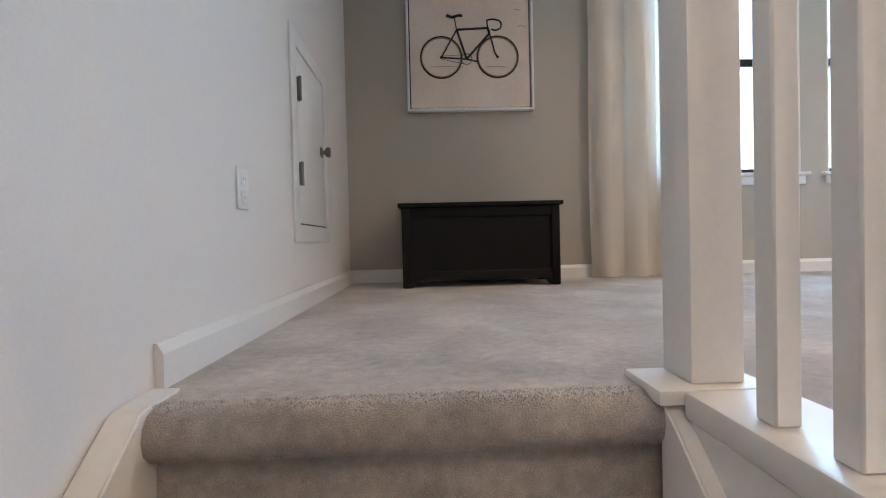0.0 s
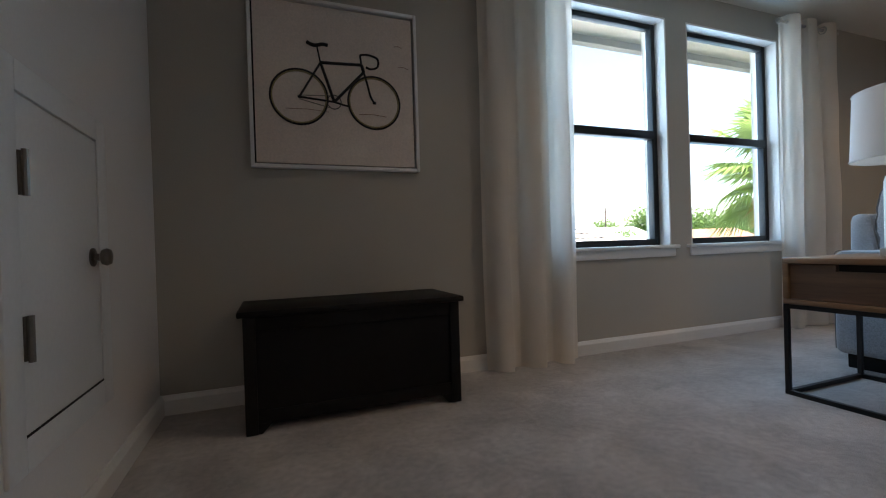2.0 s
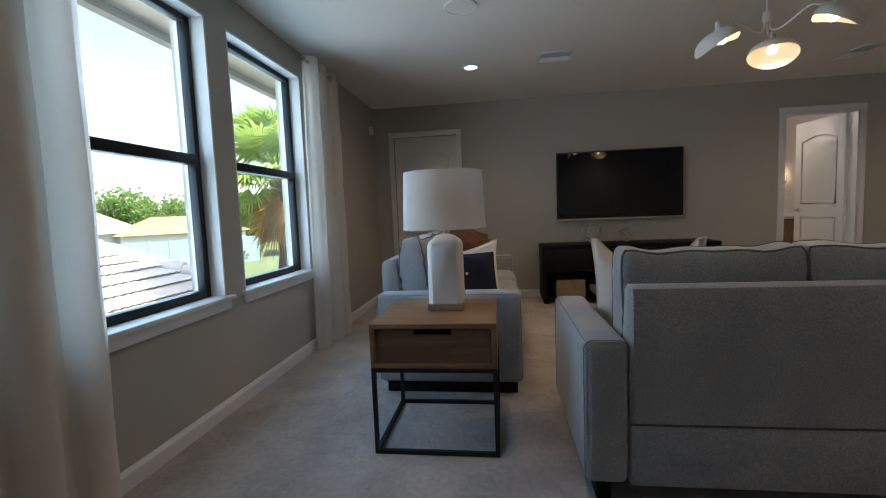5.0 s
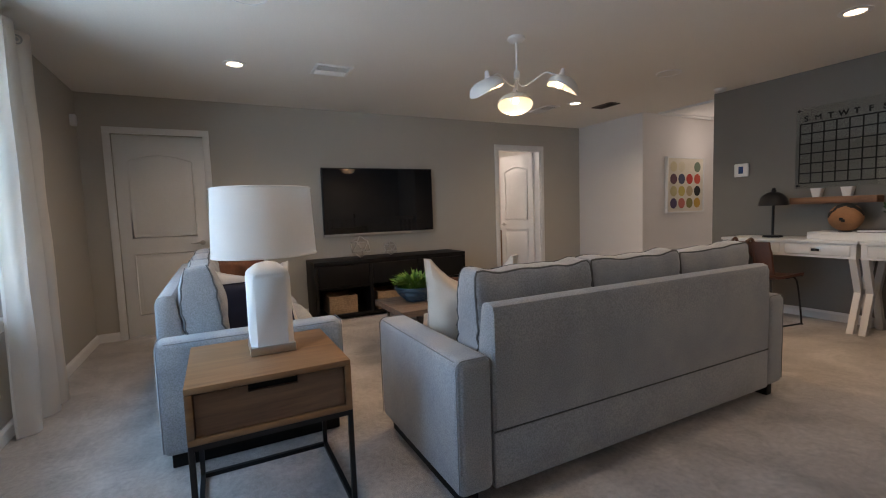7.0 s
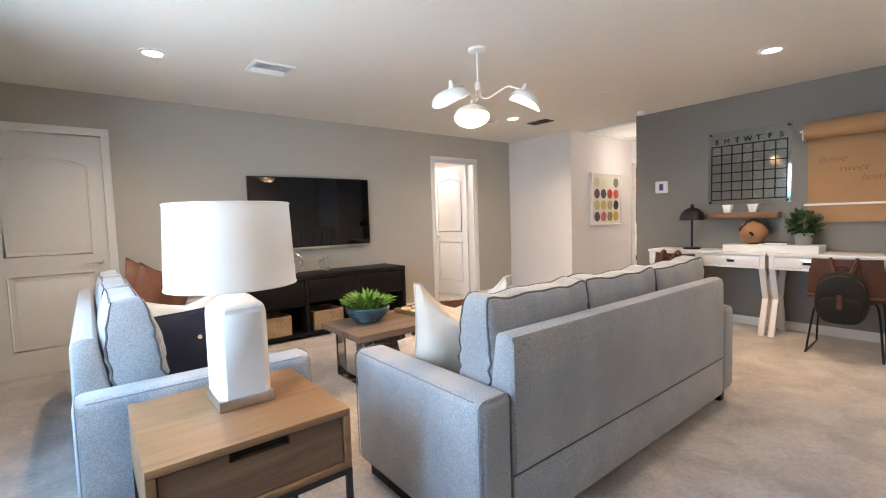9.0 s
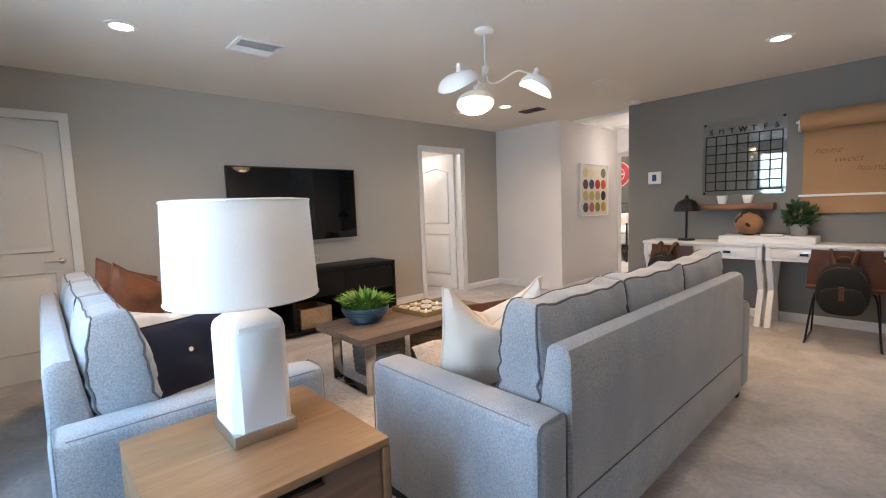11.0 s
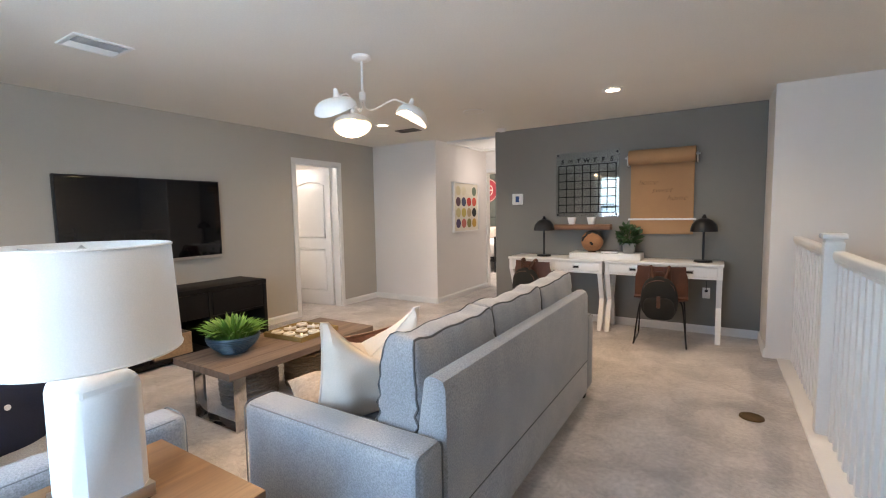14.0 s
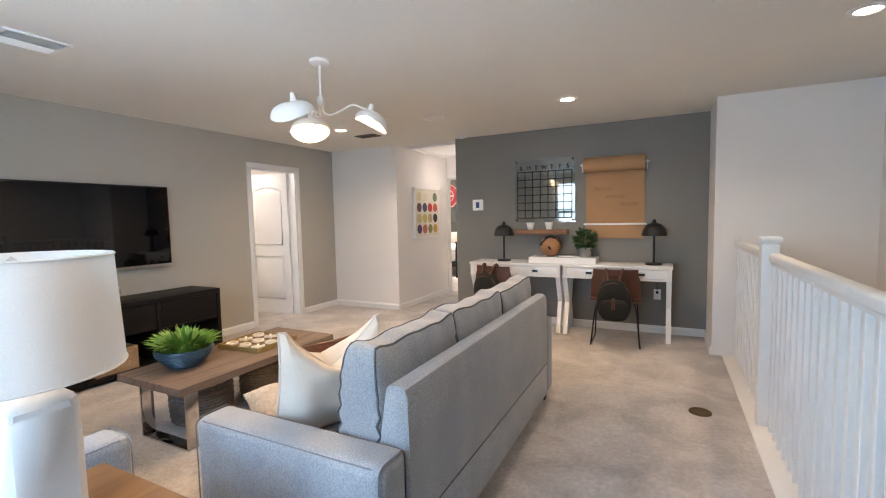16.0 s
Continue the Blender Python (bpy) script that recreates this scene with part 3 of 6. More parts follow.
NEWELS = (0.94, -1.05)
for y in NEWELS:
    newel(y, 1.195)
for y0, y1 in ((-1.005, 0.895), (STAIR_Y0, -1.095)):
    b = box(RX - 0.042, RX + 0.022, y0, y1, 1.045, 1.097, 0.014, 3)
    part("handrail", b, M_RAILPAINT, rail)
    part("fillet", box(RX - 0.034, RX + 0.010, y0, y1, 1.029, 1.045), M_RAILPAINT, rail)
    n = round((y1 - y0 - 0.1) / 0.112)
    for k in range(n):
        y = y1 - 0.155 - (y1 - y0 - 0.22) * k / (n - 1)
        part("baluster", box(RX - 0.030, RX + 0.006, y - 0.018, y + 0.018, 0.014, 1.031, 0.003, 1), M_RAILPAINT, rail)

# ---- things on the west and north walls ----
M_HINGE = surface("dark_satin_nickel", (0.22, 0.20, 0.18), 0.35, 1.0, 0.1, 6, 80, 0.05)
acc = thing("access_door", "small white attic access door with nickel hinges", "door", None, "", "structure")
part("slab", box(WX - 0.01, WX + 0.006, 1.955, 2.385, 0.345, 1.035, 0.002), M_TRIM, acc)
for bx in ((1.88, 1.95, 0.27, 1.105), (2.39, 2.46, 0.27, 1.105), (1.95, 2.39, 1.04, 1.105), (1.95, 2.39, 0.27, 0.34)):
    part("casing", box(WX, WX + 0.009, *bx, 0.003), M_TRIM, acc)
for z in (0.875, 0.54):
    h = part("hinge", box(WX + 0.006, WX + 0.012, 1.95, 1.978, z - 0.045, z + 0.045, 0.001), M_HINGE, acc, "nickel butt hinge")
    part("knuckle", tube([(WX + 0.02, 1.953, z - 0.047), (WX + 0.02, 1.953, z + 0.047)], 0.0065, 8), M_HINGE, h)
part("door_knob", revolve([(0, 0), (0.026, 0), (0.026, 0.004), (0.011, 0.006), (0.010, 0.018), (0.021, 0.024), (0.025, 0.034), (0.021, 0.043), (0, 0.046)], 20, None, Matrix.Translation((WX + 0.006, 2.335, 0.70)) @ Matrix.Rotation(radians(90), 4, "Y")), M_HINGE, acc, "satin nickel knob")
# dark strip painted as the shade under the slab's lower edge
part("shadow_gap", box(WX + 0.001, WX + 0.0065, 1.95, 2.39, 0.34, 0.345), M_GAPSHADE, acc)


def outlet(m, label):
    o = thing("wall_outlet", label, "outlet", m)
    part("cover_plate", box(-0.036, 0.036, -0.006, 0, -0.058, 0.058, 0.003), M_PLASTIC, o)
    for z in (-0.025, 0.025):
        s = part("socket", box(-0.017, 0.017, -0.0085, -0.006, z - 0.0165, z + 0.0165, 0.002), M_PLASTIC, o)
        for x in (-0.006, 0.006):
            part("slot", box(x - 0.0006, x + 0.0006, -0.0089, -0.0084, z - 0.003, z + 0.006), M_GAPSHADE, s)
    return o


outlet(Matrix.Translation((WX, 1.42, 0.418)) @ pose(0, 0, 0, 0, 0, 90), "white duplex outlet low on the white wall")

trunk = thing("wooden_chest", "black painted wooden storage chest against the wall", "chest", Matrix.Translation((0.412, 2.848, 0)))
part("lid", box(-0.465, 0.465, -0.205, 0.215, 0.452, 0.476, 0.006), M_BLACKWOOD, trunk)
for x in (-0.445, 0.4):
    for y in (-0.19, 0.15):
        part("leg", box(x, x + 0.045, y, y + 0.045, 0.0, 0.452, 0.003), M_BLACKWOOD, trunk)
part("front_panel", box(-0.4, 0.4, -0.176, -0.16, 0.045, 0.452), M_BLACKWOOD, trunk)
part("rear_panel", box(-0.4, 0.4, 0.17, 0.186, 0.045, 0.452), M_BLACKWOOD, trunk)
for x in (-0.435, 0.42):
    part("side_panel", box(x, x + 0.015, -0.145, 0.15, 0.045, 0.452), M_BLACKWOOD, trunk)
part("top_rail", box(-0.4, 0.4, -0.186, -0.176, 0.395, 0.452, 0.002), M_BLACKWOOD, trunk)
part("bottom_rail", box(-0.4, 0.4, -0.186, -0.176, 0.04, 0.09, 0.002), M_BLACKWOOD, trunk)
for s in (-1, 1):
    bm = bmesh.new()
    a = [bm.verts.new(p) for p in ((s * 0.4, -0.186, 0.04), (s * 0.4, -0.186, 0.002), (s * 0.385, -0.186, 0.002), (s * 0.35, -0.186, 0.04))]
    bm.faces.new(a)
    e = bmesh.ops.extrude_face_region(bm, geom=bm.faces[:])
    for v in e["geom"]:
        if isinstance(v, bmesh.types.BMVert):
            v.co.y += 0.02
    part("foot_bracket", bm, M_BLACKWOOD, trunk)

# framed bicycle print
M_CANVAS = surface("cream_canvas_print", (0.80, 0.70, 0.62), 0.85, 0, 0.1, 3.0, 120, 0.2, 0.001, (0.72, 0.61, 0.54), 0.6)
M_INK = surface("black_printed_ink", (0.02, 0.017, 0.015), 0.8, 0, 0.3, 6, 60, 0.0)
M_INKGREY = surface("grey_printed_ink", (0.2, 0.18, 0.16), 0.8, 0, 0.2, 6, 60, 0.0)
M_TYRE = surface("ochre_printed_ink", (0.38, 0.30, 0.14), 0.8, 0, 0.2, 6, 60, 0.0)
M_RUST = surface("rust_printed_ink", (0.42, 0.26, 0.2), 0.85, 0, 0.3, 8, 60, 0.0)
pic = thing("framed_bicycle_print", "square bicycle print in a thin white frame", "picture", Matrix.Translation((0.411, NY, 1.503)))
H = 0.408
part("canvas", box(-H + 0.024, H - 0.024, -0.03, -0.002, -H + 0.024, H - 0.024), M_CANVAS, pic)
for bx in ((-H, -H + 0.016, -H, H), (H - 0.016, H, -H, H), (-H + 0.016, H - 0.016, H - 0.016, H), (-H + 0.016, H - 0.016, -H, -H + 0.016)):
    part("frame_bar", box(bx[0], bx[1], -0.045, -0.001, bx[2], bx[3], 0.002), M_TRIM, pic, "white wooden frame bar")
# dark sheet painted as the shade between canvas and frame
part("shadow_gap", box(-H + 0.016, H - 0.016, -0.012, -0.001, -H + 0.016, H - 0.016), M_GAPSHADE, pic)


def flat_line(pts, w, mat, name, y=-0.0315, closed=False):
    return part(name, tube([(x, y, z) for x, z in pts], [w] * len(pts), 6, closed), mat, pic)


CY = -0.065
RW, FW, WR = (-0.185, CY), (0.178, CY), 0.132     # rear and front wheels
for c in (RW, FW):
    ring = [(c[0] + WR * math.cos(i * math.pi / 20), c[1] + WR * math.sin(i * math.pi / 20)) for i in range(40)]
    flat_line(ring, 0.0052, M_INK, "tyre", closed=True)
    flat_line([(c[0] + (x - c[0]) * 0.95, c[1] + (z - c[1]) * 0.94) for x, z in ring], 0.0042, M_TYRE, "rim", closed=True)
    flat_line([(c[0] - 0.008, c[1]), (c[0] + 0.008, c[1])], 0.007, M_INK, "hub")
BB, ST, HT, HB = (-0.022, CY - 0.012), (-0.082, CY + 0.175), (0.118, CY + 0.185), (0.128, CY + 0.15)
for a, b, w in ((RW, BB, 0.005), (RW, ST, 0.0055), (BB, ST, 0.0075), (ST, HT, 0.0075), (BB, HB, 0.0075), (HT, HB, 0.0085)):
    flat_line([a, b], w, M_INK, "frame_tube")
flat_line([tuple(p[:2]) for p in bend([(*HB, 0), (0.145, CY + 0.09, 0), (0.16, CY + 0.03, 0), (*FW, 0)], 4)], 0.0055, M_INK, "fork")
flat_line([ST, (-0.096, CY + 0.25)], 0.004, M_INK, "seat_post")
flat_line([tuple(p[:2]) for p in bend([(-0.145, CY + 0.268, 0), (-0.11, CY + 0.255, 0), (-0.07, CY + 0.265, 0), (-0.045, CY + 0.262, 0)], 4)], 0.009, M_INK, "saddle")
flat_line([tuple(p[:2]) for p in bend([(0.112, CY + 0.235, 0), (0.155, CY + 0.24, 0), (0.2, CY + 0.225, 0), (0.2, CY + 0.185, 0), (0.165, CY + 0.17, 0), (0.14, CY + 0.178, 0)], 5)], 0.0055, M_INK, "handlebar")
flat_line([HT, (0.112, CY + 0.235)], 0.005, M_INK, "stem")
flat_line([(BB[0] + 0.034 * math.cos(i * math.pi / 12), BB[1] + 0.034 * math.sin(i * math.pi / 12)) for i in range(24)], 0.003, M_INKGREY, "chainring", closed=True)
flat_line([BB, (BB[0] + 0.05, BB[1] - 0.012), (BB[0] + 0.078, BB[1] - 0.016)], 0.005, M_INK, "crank")
flat_line([(RW[0], RW[1] - 0.01), (BB[0], BB[1] - 0.034)], 0.0018, M_INKGREY, "chain")
flat_line([(RW[0], RW[1] + 0.008), (BB[0], BB[1] + 0.03)], 0.0018, M_INKGREY, "chain")
for z, x0, x1 in ((-0.125, -0.25, -0.05), (-0.128, 0.1, 0.24), (0.235, 0.29, 0.33), (0.13, 0.31, 0.36)):
    flat_line([(x0, z), ((x0 + x1) / 2, z + 0.004), (x1, z - 0.003)], 0.0015, M_RUST, "scuff")

# ---- curtains ----
def curtain(x0, x1, ztop, label, seed, folds, spread):
    w = x1 - x0
    c = thing("curtain_panel", label, "curtain", Matrix.Translation(((x0 + x1) / 2, NY - 0.105, 0)), "curtain panels beside the windows")
    bm = bmesh.new()
    nx, nz = folds * 14, 26
    rows = []
    for j in range(nz + 1):
        f = j / nz
        z = 0.006 + (ztop - 0.006) * f
        row = []
        for i in range(nx + 1):
            u = i / nx
            ph = u * folds * 2 * math.pi
            flare = 1 + spread * (1 - f) ** 2
            amp = 0.062 * (1 - 0.25 * f) * (0.8 + 0.35 * noise.noise(Vector((u * folds * 0.9, f * 0.6, seed))))
            x = (u - 0.5) * w * flare + 0.02 * math.sin(ph * 2 + 0.7) * (0.6 + 0.4 * f) + 0.012 * noise.noise(Vector((u * 4, f * 2, seed + 5)))
            y = amp * math.cos(ph + 0.5 * noise.noise(Vector((u * 3, f * 1.5, seed + 9)))) + 0.012 * noise.noise(Vector((u * 9, f * 5, seed)))
            zz = z + (0.012 * noise.noise(Vector((u * 5, 0, seed + 2))) if j == 0 else 0)
            row.append(bm.verts.new((x, min(y, 0.088), max(zz, 0.004))))
        rows.append(row)
    for j in range(nz):
        for i in range(nx):
            bm.faces.new((rows[j][i], rows[j][i + 1], rows[j + 1][i + 1], rows[j + 1][i]))
    part("cloth", bm, M_CURTAIN, c)
    part("rod", tube([(-w / 2 - 0.03, 0, ztop - 0.055), (w / 2 + 0.02, 0, ztop - 0.055)], 0.011, 10), M_CHROME, c, "short nickel curtain rod")
    part("finial", revolve([(0, 0), (0.016, 0.003), (0.021, 0.014), (0.016, 0.028), (0, 0.032)], 14, None, Matrix.Translation((-w / 2 - 0.03, 0, ztop - 0.055)) @ Matrix.Rotation(radians(-90), 4, "Y")), M_CHROME, c)
    for s in range(folds):
        x = -w / 2 * 0.94 + w * 0.94 * (s + 0.25) / folds
        part("grommet", tube([(x, 0.026 * math.cos(a * math.pi / 6), ztop - 0.055 + 0.026 * math.sin(a * math.pi / 6)) for a in range(12)], 0.005, 6, True), M_CHROME, c)
    part("bracket", tube([(0, 0, ztop - 0.055), (0, 0.105, ztop - 0.055)], 0.007, 8), M_CHROME, c)
    return c


curtain(1.15, 1.775, 2.34, "ivory linen curtain panel between print and window", 1.0, 3, -0.04)
curtain(3.66, 4.30, 2.34, "ivory linen curtain panel with grommets", 4.0, 3, 0.06)

# ---- sofas ----
def plump(bm, w, d, h, seed):
    """Tapers a back cushion to its top, sags its top edge and dimples its faces."""
    for v in bm.verts:
        u, f = v.co.x / (w / 2), v.co.z / (h / 2)
        up = max(0.0, f)
        v.co.y *= 1.0 - 0.42 * up * up + 0.06 * (1 - u * u) * (1 - f * f)
        v.co.z += 0.026 * up * (u ** 6 - 0.35 * (1 - u * u) - 0.5 * max(0.0, abs(u) - 0.82)) * (1 + 0.4 * noise.noise(Vector((seed * 3.7, u, 0))))
        v.co.x *= 1 + 0.012 * up * up * abs(u)
        q = Vector((v.co.x * 7, v.co.z * 7, seed * 5.1))
        edge = max(0.0, abs(u) - 0.55) * max(0.0, 0.9 - f)
        v.co.y += 0.010 * noise.noise(q) + 0.018 * edge * math.sin(v.co.z * 95 + 4 * noise.noise(q * 0.5))
        v.co.z += 0.012 * noise.noise(Vector((v.co.x * 8, seed * 2.3, 1.0))) * up
    return bm


M_SEAM = surface("grey_welt", (0.23, 0.24, 0.255), 0.9, 0, 0.15, 8, 300, 0.3)
def sofa(label, m, group, seed):
    L, D = 2.22, 0.86
    s = thing("sofa", label, "sofa", m, group)
    x0, x1, y0, y1 = -L / 2, L / 2, -D / 2, D / 2
    A = 0.16
    for a in (x0, x1 - A):
        arm = part("armrest", box(a, a + A, y0, y1, 0.075, 0.612, 0.036, 4), M_SOFA, s)
        q = 0.036
        for yy in (y0 + 0.010, y1 - 0.010):
            arc = [(a + 0.002, 0.1), (a + 0.002, 0.612 - q)]
            arc += [(a + q - (q - 0.002) * math.cos(radians(g)), 0.612 - q + (q - 0.002) * math.sin(radians(g))) for g in (22, 45, 68, 90)]
            arc += [(2 * a + A - x, z) for x, z in reversed(arc)]
            part("piping", tube([(x, yy, z) for x, z in arc], 0.0024, 6), M_SEAM, arm)
        for xx in (a + 0.0107, a + A - 0.0107):
            part("piping", tube([(xx, y0 + 0.04, 0.6015), (xx, y1 - 0.04, 0.6015)], 0.0024, 6), M_SEAM, arm)
    # back, leaning a little, with a lower seam
    bm = bmesh.new()
    prof = [(y1 - 0.012, 0.305), (y1 - 0.002, 0.31), (y1, 0.5), (y1 - 0.004, 0.765), (y1 - 0.014, 0.792), (y1 - 0.04, 0.803), (y1 - 0.075, 0.80), (y1 - 0.088, 0.785), (y1 - 0.125, 0.55), (y1 - 0.125, 0.305)]
    xs = [x0 + A + 0.002, x0 + A + 0.012, 0, x1 - A - 0.012, x1 - A - 0.002]
    rings = []
    for k, x in enumerate(xs):
        e = 0.01 if k in (0, 4) else 0
        rings.append([bm.verts.new((x, y + (e if y < y1 - 0.06 else -e), z - (e if z > 0.7 else 0))) for y, z in prof])
    for a, b in zip(rings, rings[1:]):
        for i in range(len(prof)):
            j = (i + 1) % len(prof)
            bm.faces.new((a[i], a[j], b[j], b[i]))
    bm.faces.new(rings[0])
    bm.faces.new(rings[-1])
    part("backrest", bm, M_SOFA, s)
    part("base_panel", box(x0 + A, x1 - A, y0 + 0.03, y1 - 0.004, 0.075, 0.302, 0.008), M_SOFA, s)
    part("seam", tube([(x0 + A, y1 - 0.004, 0.304), (x1 - A, y1 - 0.004, 0.304)], 0.003, 6), M_PIPING, s)
    for x in (x0 + 0.05, x1 - 0.1):
        part("runner_foot", box(x, x + 0.055, y0 + 0.035, y1 - 0.035, 0.0, 0.078, 0.006), M_BLACKWOOD, s, "black wooden runner foot")
    W = (L - 2 * A - 0.01) / 3
    for k in range(3):
        cx = x0 + A + 0.005 + W * (k + 0.5)
        c = part("seat_cushion", cushion_mesh(W, 0.66, 0.15, 9, 0.05, 8, 0.003, seed + k), M_SOFA, s)
        c.matrix_basis = pose(cx, y0 + 0.335, 0.4)
        dims = (W * 0.995, 0.20, 0.455)
        b = part("back_cushion", plump(cushion_mesh(*dims, 13, 0.03, 19, 0.004, seed + k + 3), *dims, seed + k), M_SOFA, s)
        b.matrix_basis = pose(cx, y1 - 0.205, 0.688, -5, random.uniform(-1.2, 1.2), random.uniform(-1, 1))
        for side in (-1, 1):
            part("piping", plump(piping_mesh(*dims, side, 13, 0.03, 0.0048, 0.004, seed + k + 3), *dims, seed + k), M_PIPING, b)
    return s


SOFA_AT = pose(2.325, 0.13, 0, 0, 0, 90)
LOVE_AT = pose(3.945, 1.84, 0)
sofa("grey fabric three-seat sofa with dark piping", SOFA_AT, "pair of grey sofas", 1)
sofa("grey fabric sofa below the windows with dark piping", LOVE_AT, "pair of grey sofas", 11)


def throw_pillow(label, m, w, h, t, mat, seed, edge=None, ears=0.05, sag=0.0):
    p = thing("throw_pillow", label, "pillow", m)
    bm = pillow_mesh(w, h, t, seed, 18, ears)
    if sag:
        for v in bm.verts:
            f = max(0.0, v.co.z / (h / 2))
            v.co.z -= sag * f * f * max(0.0, 1 - abs(v.co.x / (w * 0.44))) ** 0.9
    part("cover", bm, mat, p)
    pts = []
    for k in range(4):
        for i in range(16):
            u = -1 + i / 8
            a, c = [(u, -1), (1, u), (-u, 1), (-1, -u)][k]
            sx, sz = 1 - ears * (1 - c * c) * 1.2, 1 - ears * (1 - a * a) * 1.2
            q = Vector((a * w / 2 * sx, 0, c * h / 2 * sz))
            if sag:
                f = max(0.0, q.z / (h / 2))
                q.z -= sag * f * f * max(0.0, 1 - abs(q.x / (w * 0.44))) ** 0.9
            pts.append(q)
    part("welt", tube(pts, 0.005, 6, True), edge or mat, p)
    return p


M_CREAM = surface("cream_linen", (0.74, 0.66, 0.57), 0.95, 0, 0.12, 5, 260, 0.4, 0.0015)
M_LEATHER = surface("cognac_leather", (0.20, 0.07, 0.03), 0.5, 0, 0.3, 6, 90, 0.25, 0.0015, (0.12, 0.042, 0.02))
M_NAVY = surface("navy_cotton", (0.008, 0.015, 0.045), 0.9, 0, 0.2, 5, 220, 0.4, 0.0015)
M_WHITECLOTH = surface("white_cotton", (0.8, 0.79, 0.78), 0.9, 0, 0.08, 5, 220, 0.4, 0.0015)
M_KNIT = surface("cream_cable_knit", (0.62, 0.5, 0.39), 0.95, 0, 0.25, 8, 55, 0.9, 0.008)
throw_pillow("large cream linen pillow with a dented top on the sofa", pose(2.405, 0.87, 0.70, -13, 0, 70), 0.46, 0.49, 0.19, M_CREAM, 1, None, 0.06, 0.21)
throw_pillow("cognac leather pillow behind the cream pillow", pose(2.53, 0.80, 0.65, -14, 0, 70), 0.36, 0.36, 0.11, M_LEATHER, 2)
knit = thing("knit_pillow", "cream cable-knit lumbar pillow lying on the sofa", "pillow", pose(2.645, 0.80, 0.53, 78, 0, 60))
bm = pillow_mesh(0.44, 0.3, 0.13, 5, 18, 0.03)
part("cover", bm, M_KNIT, knit)
for k in range(11):
    x = -0.2 + 0.04 * k
    part("cable_rib", tube([(x, -0.066 * max(0.0, (1 - abs(x / 0.22) ** 3) * (1 - abs(z / 0.15) ** 3)) ** 0.55 - 0.002, z) for z in [-0.135 + 0.018 * q for q in range(16)]], 0.006, 5), M_KNIT, knit)
throw_pillow("navy cotton pillow with a white button on the grey sofa", pose(3.47, 1.79, 0.60, -14, 0, -68), 0.48, 0.36, 0.13, M_NAVY, 3, None, 0.03)
nav = bpy.data.objects["throw_pillow.002"]
part("button", revolve([(0, 0), (0.011, 0), (0.011, 0.004), (0, 0.005)], 12, None, Matrix.Translation((0.0, -0.067, 0.03)) @ Matrix.Rotation(radians(90), 4, "X")), M_WHITECLOTH, nav, "white button")
throw_pillow("white cotton pillow slumped behind the navy one", pose(3.565, 1.79, 0.655, -12, 0, -70), 0.53, 0.42, 0.12, M_WHITECLOTH, 4, None, 0.08, 0.07)
throw_pillow("cognac leather pillow on the grey sofa", pose(4.40, 1.83, 0.715, -12, 28, -62), 0.41, 0.41, 0.13, M_LEATHER, 5, None, 0.08)
throw_pillow("second cognac leather pillow on the grey sofa", pose(4.58, 1.87, 0.735, -12, 24, -58), 0.43, 0.43, 0.12, M_LEATHER, 6, None, 0.08)

# ---- side table and lamp ----
SX0, SX1, SY0, SY1 = 2.185, 2.74, 1.55, 2.115
st = thing("side_table", "wooden one-drawer side table on a black metal frame", "table", Matrix.Translation((2.4625, 1.8325, 0)))
hx, hy = (SX1 - SX0) / 2, (SY1 - SY0) / 2
part("tabletop", box(-hx, hx, -hy, hy, 0.578, 0.602, 0.003), M_OAK, st)
part("bottom_board", box(-hx, hx, -hy, hy, 0.40, 0.422, 0.003), M_OAK, st)
for y in (-hy, hy - 0.024):
    part("side_board", box(-hx, hx, y, y + 0.024, 0.422, 0.578, 0.002), M_OAK, st)
part("rear_board", box(hx - 0.02, hx - 0.004, -hy + 0.024, hy - 0.024, 0.422, 0.578), M_OAK, st)
bm = wall_with_holes("y", -hx + 0.008, -hx + 0.028, -hy + 0.028, hy - 0.028, 0.426, 0.574, [(-0.085, 0.085, 0.548, 0.574)])
dr = part("drawer_front", bm, M_OAKDARK, st, "walnut drawer front with a finger slot")
# dark strip behind the finger slot, standing in for the drawer's inner shade
part("slot_shadow", box(-hx + 0.03, -hx + 0.034, -0.09, 0.09, 0.54, 0.576), M_GAPSHADE, dr)
fr = 0.0095
for x in (-hx + fr, hx - fr):
    for y in (-hy + fr, hy - fr):
        part("leg", box(x - fr, x + fr, y - fr, y + fr, 0.0, 0.40, 0.001, 1), M_BLACKMETAL, st)
for z in (0.0, 0.381):
    for y in (-hy + fr, hy - fr):
        part("frame_bar", box(-hx + 2 * fr, hx - 2 * fr, y - fr, y + fr, z, z + 2 * fr), M_BLACKMETAL, st)
    for x in (-hx + fr, hx - fr):
        part("frame_bar", box(x - fr, x + fr, -hy + 2 * fr, hy - 2 * fr, z, z + 2 * fr), M_BLACKMETAL, st)

